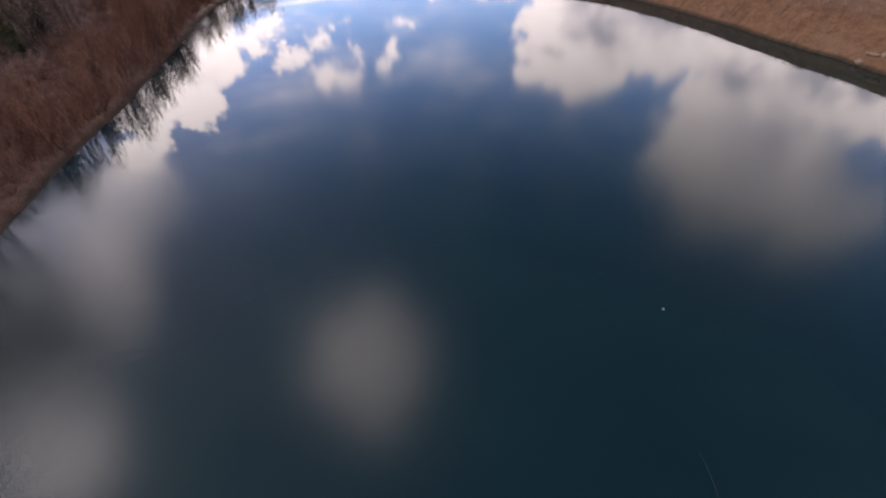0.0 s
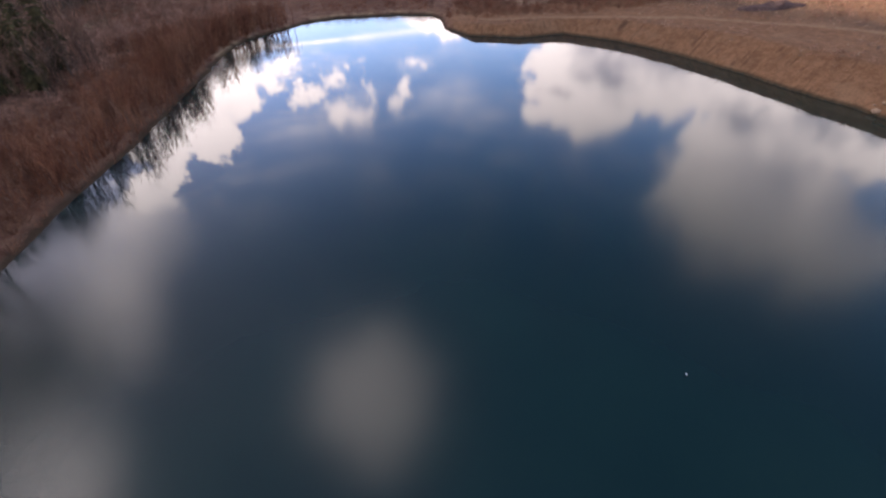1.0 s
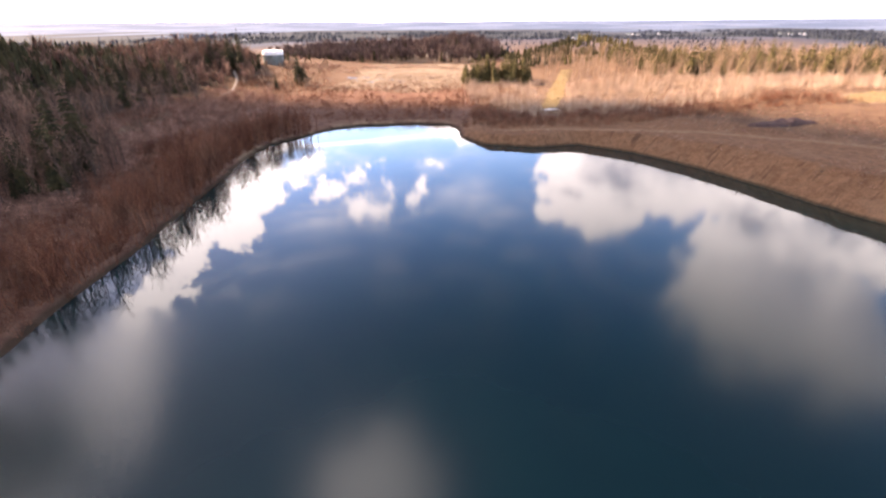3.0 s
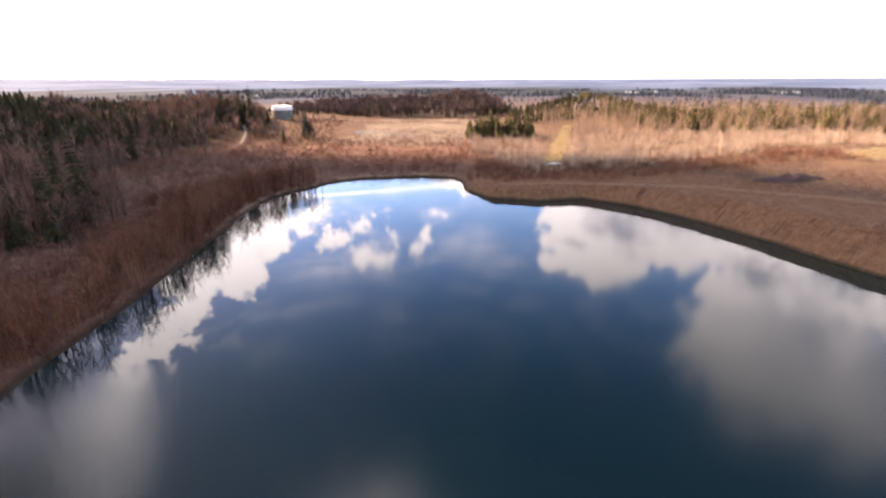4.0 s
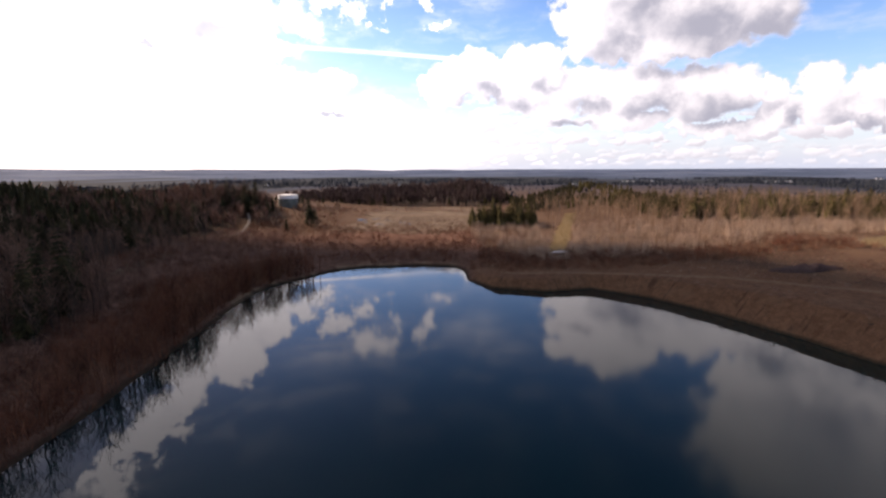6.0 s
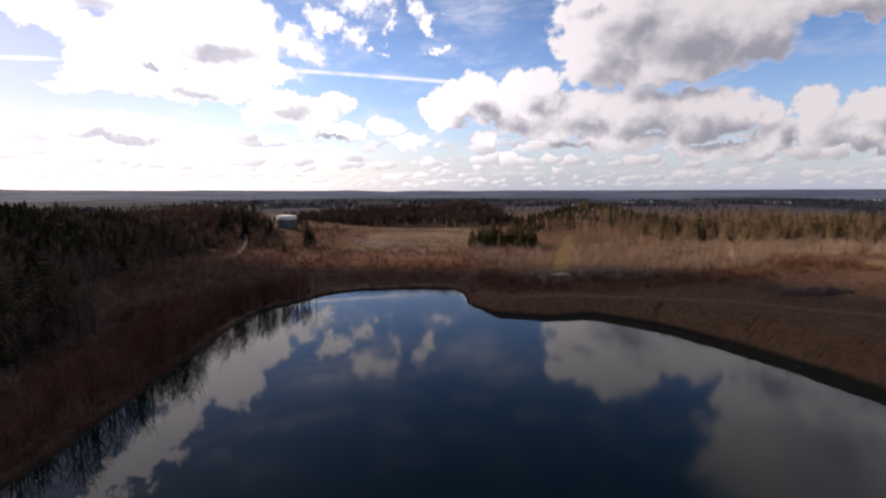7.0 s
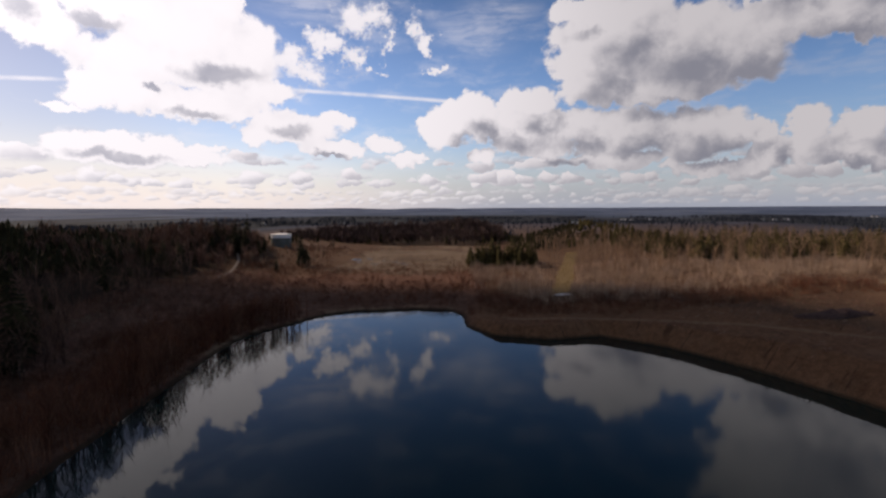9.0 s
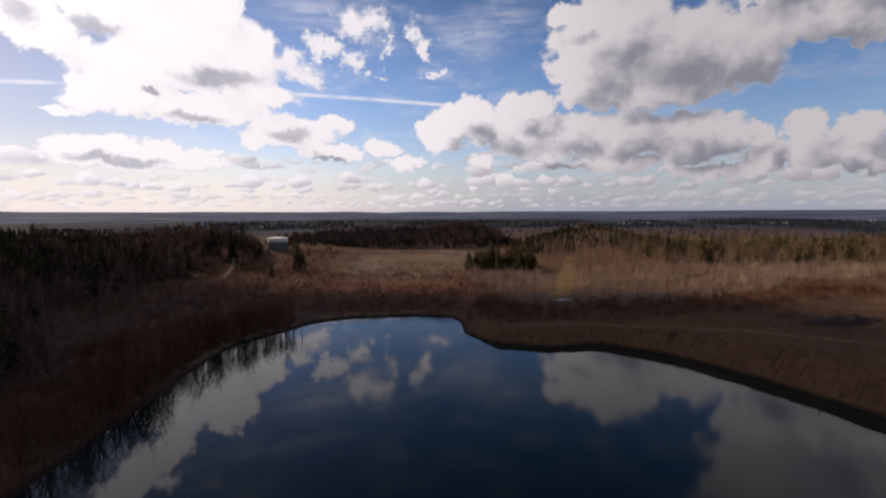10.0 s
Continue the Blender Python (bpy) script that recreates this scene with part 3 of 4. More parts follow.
def build_ground():
    xs = np.concatenate([spaced(-230, 0, 2.5, 4960), np.arange(1, 126, 1.0), np.arange(127.5, 250, 2.5)])
    ys = np.concatenate([spaced(-30, 100, 2.5, 4960), np.arange(101, 241, 1.0), np.arange(242.5, 430, 2.5)])
    xs, ys = (np.unique(np.concatenate([v[v < top], spaced(-top, top, 2 * top, 4960)[2:]])) for v, top in ((xs, 250.0), (ys, 430.0)))
    X, Y = np.meshgrid(xs, ys, indexing="ij")
    x, y = X.ravel(), Y.ravel()
    z = height(x, y)
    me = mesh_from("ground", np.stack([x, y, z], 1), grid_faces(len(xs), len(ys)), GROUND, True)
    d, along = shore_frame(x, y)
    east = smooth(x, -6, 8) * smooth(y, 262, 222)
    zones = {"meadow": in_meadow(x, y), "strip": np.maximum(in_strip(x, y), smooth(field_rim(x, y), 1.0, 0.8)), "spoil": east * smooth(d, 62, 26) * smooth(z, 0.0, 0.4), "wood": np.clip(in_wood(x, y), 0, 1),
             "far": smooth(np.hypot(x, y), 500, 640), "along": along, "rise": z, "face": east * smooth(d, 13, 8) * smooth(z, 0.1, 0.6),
             "sand": smooth(z, 0.2, 0.45) * smooth(z, 1.3, 0.8) * smooth(y, 150, 165) * smooth(y, 226, 214) * smooth(x, -60, -66)
             + 0.75 * smooth(z, 0.15, 0.4) * smooth(z, 1.6, 0.9) * smooth(y, 224, 230) * smooth(x, -66, -58) * smooth(x, 2, -4), "scrub": smooth(x, 12, 2) * smooth(d, 105, 70)}
    for k, v in zones.items():
        me.attributes.new(k, "FLOAT", "POINT").data.foreach_set("value", v.astype(np.float32))
    tagged(new("ground", me), "brown winter ground with dry grass and bare sandy fill", "ground", kind="structure")


build_ground()


def build_water():
    xs, ys = np.linspace(-135, 160, 60), np.linspace(-190, 262, 90)
    X, Y = np.meshgrid(xs, ys, indexing="ij")
    me = mesh_from("water", np.stack([X.ravel(), Y.ravel(), 0 * X.ravel()], 1), grid_faces(60, 90), WATER, True)
    tagged(new("water", me), "calm dark blue-green lake water mirroring clouds", "water", kind="structure")


build_water()


def ribbon(name, line, width, mat, label, category, lift_by=0.07):
    """A track that follows the ground along a line of way points."""
    pts = np.array(line, float)
    seg = np.concatenate([[0], np.cumsum(np.hypot(*np.diff(pts, axis=0).T))])
    s = np.arange(0, seg[-1], 1.0)
    cx, cy = np.interp(s, seg, pts[:, 0]), np.interp(s, seg, pts[:, 1])
    k = np.ones(9) / 9
    cx[4:-4], cy[4:-4] = np.convolve(cx, k, "valid"), np.convolve(cy, k, "valid")
    dx, dy = np.gradient(cx), np.gradient(cy)
    ln = np.hypot(dx, dy)
    nx, ny = -dy / ln, dx / ln
    off = np.array([-0.5, -0.4, -0.25, -0.1, 0, 0.1, 0.25, 0.4, 0.5])
    crown = np.array([-0.12, 0.03, -0.06, 0.02, 0.05, 0.02, -0.06, 0.03, -0.12])
    wide = width * (1 + 0.18 * vnoise(s, s * 0, 7, 5, 3))
    vx, vy = cx[:, None] + nx[:, None] * off * wide[:, None], cy[:, None] + ny[:, None] * off * wide[:, None]
    vz = np.maximum(height(vx.ravel(), vy.ravel()).reshape(vx.shape), 0.1) + lift_by + crown
    me = mesh_from(name, np.stack([vx.ravel(), vy.ravel(), vz.ravel()], 1), grid_faces(len(s), 9), mat, True)
    return tagged(new(name, me), label, category, kind="structure")


ribbon("road", [(12, 212), (28, 210), (50, 206.5), (68, 200), (84, 193), (98, 184), (110, 174), (121, 163), (135, 149), (160, 128), (200, 100)], 3.6, GRAVEL,
       "rutted pale dirt track along the top of the bank", "dirt track")
ribbon("road_west", [(-138, 286), (-140.5, 305), (-152, 339), (-161, 356)], 1.9, WESTROAD,
       "pale gravel road climbing through the woods", "gravel road")


# ---- plants ----
def spike(p, q, r, n=3, tip=0.0):
    """A thin tapered stick from p to q, as vertices and triangles."""
    p, q = np.asarray(p, float), np.asarray(q, float)
    w = q - p
    w = w / (np.linalg.norm(w) + 1e-9)
    a = np.cross(w, (0.31, 0.77, 0.55))
    a /= np.linalg.norm(a)
    b = np.cross(w, a)
    ang = np.arange(n) * 2 * np.pi / n
    ring = np.cos(ang)[:, None] * a + np.sin(ang)[:, None] * b
    i = np.arange(n)
    j = (i + 1) % n
    if tip <= 0:
        return np.vstack([p + r * ring, q]), np.stack([i, j, np.full(n, n)], 1)
    v = np.vstack([p + r * ring, q + tip * ring])
    return v, np.vstack([np.stack([i, j, j + n], 1), np.stack([i, j + n, i + n], 1)])


def gather(pieces):
    vs, fs, k = [], [], 0
    for v, f in pieces:
        vs.append(v)
        fs.append(f + k)
        k += len(v)
    return np.vstack(vs), np.vstack(fs)


def bare_tree(rng, h, spread=0.26, limbs=13, twigs=5, thick=0.018):
    """A leafless broadleaf tree: trunk and limbs, and a crown of twigs."""
    wood, crown = [], []
    pts = [np.zeros(3)]
    for k in range(4):
        pts.append(np.array([rng.normal(0, 0.02 * h), rng.normal(0, 0.02 * h), h * (0.24 * (k + 1))]))
    rad = h * thick * np.array([1.0, 0.75, 0.52, 0.3, 0.08])
    for k in range(4):
        wood.append(spike(pts[k], pts[k + 1], rad[k], 5, rad[k + 1]))
    for k in range(limbs):
        u = 0.28 + 0.66 * (k + rng.random()) / limbs
        s = u * 4 / 0.96
        i = min(int(s), 3)
        base = pts[i] + (pts[i + 1] - pts[i]) * min(s - i, 1)
        a = k * 2.4 + rng.normal(0, 0.4)
        reach = h * spread * (1.15 - 0.75 * abs(u - 0.45)) * rng.uniform(0.7, 1.1)
        end = base + np.array([math.cos(a) * reach * 0.8, math.sin(a) * reach * 0.8, reach * rng.uniform(1.0, 1.9)])
        wood.append(spike(base, end, h * 0.006, 3, h * 0.002))
        for m in range(twigs):
            w = rng.uniform(0.3, 1.0)
            s0 = base + (end - base) * w
            t = rng.normal(0, 0.7, 3) * (1, 1, 0.5) + (math.cos(a) * 0.5, math.sin(a) * 0.5, 1.1)
            t = t / np.linalg.norm(t) * h * rng.uniform(0.08, 0.17)
            crown.append(spike(s0, s0 + t, h * 0.0042))
            t2 = rng.normal(0, 1, 3) + (0, 0, 0.7)
            crown.append(spike(s0 + t * 0.55, s0 + t * 0.55 + t2 / np.linalg.norm(t2) * h * 0.09, h * 0.0034))
    return gather(wood), gather(crown)


def conifer(rng, h, spread=0.20, whorls=16, arms=8):
    """A spruce or fir: trunk, and drooping tufted branches in whorls."""
    trunk = gather([spike((0, 0, 0), (0, 0, h * 0.97), h * 0.016, 6)])
    leaves = []
    for k in range(whorls):
        u = (k + 0.5 * rng.random()) / whorls
        z = h * (0.10 + 0.87 * u)
        reach = h * spread * (1 - u) ** 0.62 * min(1, 0.55 + 2.2 * u) * rng.uniform(0.8, 1.2) + 0.012 * h
        n = max(4, int(arms * (1 - 0.45 * u)))
        for m in range(n):
            a = 2 * np.pi * (m + rng.random() * 0.7) / n + k
            L = reach * rng.uniform(0.65, 1.15)
            c, s = math.cos(a), math.sin(a)
            side = np.array([-s, c, 0]) * L * rng.uniform(0.26, 0.40)
            base = np.array([0, 0, z])
            midp = base + np.array([c * L * 0.55, s * L * 0.55, -0.10 * L])
            tip = base + np.array([c * L, s * L, -L * rng.uniform(0.25, 0.55)])
            v = np.vstack([base + (0, 0, 0.10 * L), midp - side - (0, 0, 0.16 * L), tip, midp + side - (0, 0, 0.16 * L), midp + (0, 0, 0.12 * L)])
            leaves.append((v, np.array([(0, 1, 4), (1, 2, 4), (2, 3, 4), (3, 0, 4)])))
    leaves.append(spike((0, 0, h * 0.93), (0, 0, h), h * 0.012, 4))
    return trunk, gather(leaves)


def shrub(rng, h, stems=9):
    """Many thin stems from one stool, spreading into a rounded head of crooked twigs."""
    out = []
    for k in range(stems):
        a = k * 2.4 + rng.uniform(-0.6, 0.6)
        lean = rng.uniform(0.1, 1.2)
        foot = np.array([math.cos(a), math.sin(a), 0]) * rng.uniform(0.05, 0.5)
        hh = h * rng.uniform(0.75, 1.1) / (1 + 0.55 * lean)
        end = foot + np.array([math.cos(a) * lean * hh, math.sin(a) * lean * hh, hh])
        out.append(spike(foot, end, 0.028 + 0.005 * h))
        for m in range(5):
            s0 = foot + (end - foot) * rng.uniform(0.35, 1.0)
            t = rng.normal(0, 1.0, 3) + (math.cos(a) * 0.5, math.sin(a) * 0.5, 0.25)
            out.append(spike(s0, s0 + t / np.linalg.norm(t) * hh * rng.uniform(0.18, 0.36), 0.028 + 0.002 * h))
    return gather(out)


def sapling(rng, h):
    """A slim young birch."""
    top = np.array([rng.normal(0, 0.05), rng.normal(0, 0.05), 1.0]) * h
    out = [spike((0, 0, 0), top, 0.03 + 0.006 * h)]
    for m in range(11):
        a = m * 2.4 + rng.random()
        u = rng.uniform(0.22, 0.9)
        L = h * 0.34 * (1.1 - u) + 0.2
        s0 = top * u
        out.append(spike(s0, s0 + np.array([math.cos(a) * 0.6, math.sin(a) * 0.6, 0.75]) * L, 0.018 + 0.0022 * h))
    return gather(out)


def tussock(rng, h):
    out = []
    for k in range(9):
        a = rng.uniform(0, 6.3)
        foot = np.array([math.cos(a), math.sin(a), 0]) * rng.uniform(0, 0.3)
        out.append(spike(foot, foot + np.array([math.cos(a) * 0.45, math.sin(a) * 0.45, 1]) * h * rng.uniform(0.6, 1.1), 0.05))
    return gather(out)


def tuft_tree(rng, h, needle=True):
    """A tree of the far woods, in few faces."""
    out = []
    if needle:
        for k in range(4):
            z = h * (0.12 + 0.2 * k)
            n = 5
            ang = np.arange(n) * 2 * np.pi / n + rng.random() * 6
            r = h * 0.2 * (1 - 0.17 * k) * rng.uniform(0.7, 1.2, n)
            v = np.vstack([np.stack([np.cos(ang) * r, np.sin(ang) * r, z + rng.uniform(-0.04, 0.04, n) * h], 1), (0, 0, min(z + h * 0.42, h))])
            out.append((v, np.stack([np.arange(n), (np.arange(n) + 1) % n, np.full(n, n)], 1)))
    else:
        out.append(spike((0, 0, 0), (0, 0, h * 0.8), h * 0.015))
        for k in range(19):
            a = k * 2.4
            s0 = np.array([0, 0, h * rng.uniform(0.25, 0.6)])
            L = h * rng.uniform(0.25, 0.42)
            out.append(spike(s0, s0 + np.array([math.cos(a) * 0.6, math.sin(a) * 0.6, rng.uniform(0.5, 1.1)]) * L, h * 0.022))
    return gather(out)


def strew(name, kinds, x, y, mat, label, category, rng, lo=0.75, hi=1.25, sink=0.1):
    """Sets one of the kinds at every place and joins them all into one mesh of stuff."""
    z = height(x, y) - sink
    pick = rng.integers(0, len(kinds), len(x))
    vs, fs, k = [], [], 0
    for i, (v, f) in enumerate(kinds):
        w = np.nonzero(pick == i)[0]
        if not len(w):
            continue
        s, a = rng.uniform(lo, hi, len(w)) * (1 + 0.26 * vnoise(x[w], y[w], 17, 29, 2)), rng.uniform(0, 2 * np.pi, len(w))
        c, q = np.cos(a), np.sin(a)
        vx = s[:, None] * (c[:, None] * v[:, 0] - q[:, None] * v[:, 1]) + x[w][:, None]
        vy = s[:, None] * (q[:, None] * v[:, 0] + c[:, None] * v[:, 1]) + y[w][:, None]
        vz = s[:, None] * v[:, 2] + z[w][:, None]
        vs.append(np.stack([vx.ravel(), vy.ravel(), vz.ravel()], 1))
        fs.append((f[None] + (np.arange(len(w)) * len(v))[:, None, None]).reshape(-1, 3) + k)
        k += len(w) * len(v)
    me = mesh_from(name, np.vstack(vs), np.vstack(fs), mat)
    return tagged(new(name, me), label, category, kind="stuff")


def scatter(rng, x0, x1, y0, y1, count, keep):
    """Random places in a rectangle that pass the test."""
    x, y = rng.uniform(x0, x1, count), rng.uniform(y0, y1, count)
    ok = keep(x, y, shore_distance(x, y))
    return x[ok], y[ok]


def in_sight(x, y, margin=25):
    """The ground ahead of the flight, where plants are worth building."""
    return (y > np.abs(x) * 0.93 - 8 - margin) & (y > 15)


def off_roads(x, y):
    west = np.abs(x - np.interp(y, [240, 263, 305, 339, 356], [-131, -134.5, -140.5, -152, -161]))
    return (west > 2.6) | (y < 296) | (y > 358)


rng = np.random.default_rng(4)


def tree_thing(name, made, mats, label, category):
    root = tagged(new(name), label, category, group=category + "s of the lake country")
    for part_name, (v, f), mat in zip(("trunk", "crown"), made, mats):
        ob = new(part_name, mesh_from(part_name, v, f, mat))
        ob.parent = root
    return root


def plant_out(models, x, y, rng, lo=0.75, hi=1.2):
    """Copies of the models at the places; the models stand at the first ones."""
    z = height(x, y) - 0.15
    for i in range(len(x)):
        s = rng.uniform(lo, hi)
        m = pose(float(x[i]), float(y[i]), float(z[i]), rng.normal(0, 1.5), rng.normal(0, 1.5), rng.uniform(0, 360)) @ Matrix.Scale(s, 4)
        if i < len(models) and models[i].location.length < 0.01:
            models[i].matrix_basis = m
        else:
            copy_thing(models[i % len(models)], m)


def wood_edge(x, y):
    """The brow where the hillside wood begins: positive metres inside the wood."""
    line = np.interp(y, [40, 120, 150, 185, 225, 262, 330, 400], [-112, -112, -117, -141, -151, -155, -168, -190])
    return line - x + 7 * vnoise(x, y, 22, 43, 2)


def grass_streak(x, y):
    """A narrow olive clearing in the scrub below the wood."""
    return smooth(np.abs(x + 134.5 + 0.06 * (y - 200) + 2.5 * vnoise(x, y, 14, 35, 2)), 4.5, 2.5) * smooth(y, 176, 184) * smooth(y, 236, 226)


def round_tree(rng, h, spread=0.5):
    """A broad leafless crown of fine spreading twigs on a short stem."""
    return bare_tree(rng, h, spread, 22, 9, 0.022)


def grow():
    spruces = [tree_thing("conifer", conifer(rng, h, sp), (BARK, NEEDLE), "dark green spruce with drooping branches on the hillside", "conifer tree")
               for h, sp in ((14, 0.23), (12, 0.25), (16, 0.20), (10, 0.27), (13, 0.21), (8, 0.28))]
    x, y = scatter(rng, -330, -100, 40, 400, 4200, lambda x, y, d: in_sight(x, y) & (wood_edge(x, y) > 0) & off_roads(x, y) & (vnoise(x, y, 38, 7, 2) + smooth(wood_edge(x, y), 10, 90) * 0.8 > 0.05))
    near = np.argsort(wood_edge(x, y) + 25 * rng.random(len(x)))
    x, y = x[near], y[near]
    plant_out(spruces, x[:170], y[:170], rng, 0.6, 1.1)
    rest = (x[170:], y[170:])
    bare = [tree_thing("bare_tree", bare_tree(rng, h, sp), (BARK, TWIG), "leafless grey-brown birch or alder with fine twigs", "bare tree")
            for h, sp in ((12, 0.22), (10, 0.26), (14, 0.2), (11, 0.3), (13, 0.24))]
    x, y = scatter(rng, -320, -100, 30, 400, 2900, lambda x, y, d: in_sight(x, y) & (wood_edge(x, y) > -9) & off_roads(x, y) & (vnoise(x, y, 30, 17, 2) > -0.3))
    near = np.argsort(wood_edge(x, y) + 40 * rng.random(len(x)))
    x, y = x[near], y[near]
    plant_out(bare, x[:150], y[:150], rng, 0.6, 1.15)
    more = (x[150:], y[150:])
    back = rest[0] < -185
    strew("spruce_wood_back", [tuft_tree(rng, h) for h in (9, 11, 13)], rest[0][back], rest[1][back], NEEDLE, "dark spruce wood on the crest of the hill", "woods", rng, 0.55, 0.9)
    rest = (rest[0][~back], rest[1][~back])
    back = more[0] < -185
    strew("bare_wood_back", [tuft_tree(rng, h, False) for h in (9, 11, 12)], more[0][back], more[1][back], TWIG, "leafless brown wood on the crest of the hill", "woods", rng)
    more = (more[0][~back], more[1][~back])
    con = [conifer(rng, h, s, 12, 7)[1] for h, s in ((11, 0.20), (9, 0.23), (13, 0.18))]
    strew("spruce_wood", con, *rest, NEEDLE, "dense dark spruce wood on the hill", "woods", rng)
    br = [gather(bare_tree(rng, h, s, 10, 4)) for h, s in ((12, 0.24), (10, 0.28), (14, 0.22))]
    half = len(more[0]) * 2 // 3
    strew("bare_wood", br, more[0][:half], more[1][:half], TWIG, "leafless brown broadleaf wood on the hill", "woods", rng)
    strew("rosy_wood", br, more[0][half:], more[1][half:], RUSSET, "pinkish brown leafless alders on the hill", "woods", rng, 0.6, 1.0)
    x, y = scatter(rng, -290, -125, 120, 390, 900, lambda x, y, d: in_sight(x, y) & (wood_edge(x, y) > 3) & off_roads(x, y) & (vnoise(x, y, 35, 45, 2) > 0.05))
    strew("hill_birches", [sapling(rng, h) for h in (9, 11, 13)], x, y, BIRCH, "pale slender birch trunks among the hillside trees", "birches", rng, 0.7, 1.1)
    # trees that stand out from the scrub below the wood
    broad = [tree_thing("round_tree", round_tree(rng, h, sp), (BARK, RUSSET), "broad leafless grey-tan tree standing out of the scrub", "bare tree") for h, sp in ((11, 0.46), (9, 0.5))]
    plant_out(broad, np.array([-148.0, -150, -140, -129, -121, -160, -133]), np.array([171.0, 212, 160, 128, 112, 236, 250]), rng, 0.85, 1.15)
    plant_out(spruces, np.array([-136.0, -139, -117, -120, -114, -127, -131, -145, -152, -156]), np.array([174.0, 178, 138, 142, 147, 133, 150, 189, 226, 240]), rng, 1.15, 1.5)
    plant_out(bare, np.array([-111.0, -106, -119, -128, -270, -266]), np.array([145.0, 128, 160, 196, 322, 326]), rng, 0.9, 1.4)
    x, y = scatter(rng, -145, -124, 176, 236, 900, lambda x, y, d: grass_streak(x, y) > 0.4)
    strew("clearing_grass", [tussock(rng, h) for h in (0.5, 0.9)], x, y, REED, "olive-tan rough grass in a clearing of the scrub", "grass", rng)
    # alder scrub round the west and north shore
    shrubs = [shrub(rng, h, 8) for h in (2.6, 3.2, 4.0, 5.0, 2.9)]
    x, y = scatter(rng, -185, 22, 20, 345, 16200, lambda x, y, d: in_sight(x, y) & (d > 0.1 + 1.2 * smooth(y, 150, 160)) & (d < 75 + 24 * vnoise(x, y, 30, 2, 2) + 30 * smooth(y, 200, 260)) & (grass_streak(x, y) < 0.3) & (y < 215 + 100 * smooth(x, -80, -125) + 40 * vnoise(x, y, 14, 99, 3)) & off_roads(x, y) & ((x < 2) | (y > 226)))
    pale = shore_distance(x, y) + 16 * vnoise(x, y, 14, 25, 3) > 30
    strew("scrub_pale", [shrub(rng, h, 7) for h in (2.2, 2.9, 3.7)], x[pale], y[pale], ROSY, "pinkish brown leafless scrub on the slope", "scrub", rng, 0.7, 1.2)
    x, y = x[~pale], y[~pale]
    strew("scrub", shrubs, x, y, SHRUB, "dense reddish brown leafless alder scrub on the bank", "scrub", rng, 0.7, 1.25)
    x, y = scatter(rng, -150, 34, 195, 365, 7600, lambda x, y, d: (d > 2.6) & (y > 200) & off_roads(x, y) & ((x < 0) | (y > 222)) & (rng.random(len(x)) > 0.25 + smooth(y, 300, 365) * 0.6) & (vnoise(x, y, 16, 83, 3) > -0.35))
    strew("north_scrub", [shrub(rng, h, 5) for h in (1.8, 2.4, 3.2)], x, y, SHRUB, "low red-brown leafless scrub between lake and meadow", "scrub", rng, 0.7, 1.3)
    x, y = scatter(rng, -110, -62, 30, 222, 3300, lambda x, y, d: in_sight(x, y) & (d > 0.8) & (d < 13) & (vnoise(x, y, 12, 57, 2) > -0.2))
    strew("shore_alders", [gather(bare_tree(rng, h, sp, 8, 3)) for h, sp in ((5.4, 0.30), (6.6, 0.28), (8.2, 0.24))], x, y, SHRUB, "leafless alders leaning along the waterline", "alders", rng)
    x, y = scatter(rng, -165, -60, 20, 215, 800, lambda x, y, d: in_sight(x, y) & (d > 2) & (d < 80) & off_roads(x, y) & ((x < 2) | (y > 232)) & (vnoise(x, y, 20, 77, 2) > -0.1))
    strew("shore_birches", [sapling(rng, h) for h in (4.5, 6.0, 7.5)], x, y, TWIG, "pale thin birch stems rising from the scrub", "birches", rng)
    # heather and low growth on the east bench
    heath = [shrub(rng, h, 3) for h in (0.8, 1.2, 1.8)]
    x, y = scatter(rng, 0, 220, 100, 262, 6200, lambda x, y, d: (d > 7) & (d < 75) & (x > 2) & (vnoise(x, y, 14, 37, 3) + 0.5 * smooth(d, 14, 40) > 0.0) & (np.abs(y - np.interp(x, [12, 28, 50, 68, 84, 98, 110, 121, 135, 160, 200], [212, 210, 206.5, 200, 193, 184, 174, 163, 149, 128, 100])) > 2.6))
    strew("bench_grass", [tussock(rng, h) for h in (0.5, 0.8)], x[::3] + 1.5, y[::3] + 1.0, REED, "tufts of tan dry grass on the bench", "grass", rng)
    cx, cy = scatter(rng, 4, 125, 95, 235, 9000, lambda x, y, d: (d > 5.5 + 0.035 * x) & (d < 9.5 + 0.035 * x) & (x > 4) & (vnoise(x, y, 7, 47, 2) > 0.1))
    strew("crest_bushes", heath, cx[:420], cy[:420], SHRUB, "brown bushes along the brink of the bank", "bushes", rng, 0.6, 1.3)
    bush = [gather(bare_tree(rng, h, 0.4, 9, 4)) for h in (2.5, 3.5)]
    bx, by = scatter(rng, 70, 200, 195, 250, 60, lambda x, y, d: (d > 20) & (np.abs(x - 119) > 14))
    strew("bench_bushes", bush, bx, by, GOLD, "round tan leafless bushes beside the track", "bushes", rng)
    strew("heath", heath, x, y, RUSSET, "low brown heath and brambles on the bench", "heath", rng)
    # birch thicket on the east
    young = [gather([(v + (rng.uniform(-1.6, 1.6), rng.uniform(-1.6, 1.6), 0), f) for v, f in [sapling(rng, h * rng.uniform(0.7, 1.1)) for _ in range(4)]]) for h in (2.5, 3.5, 4.5, 5.6)]
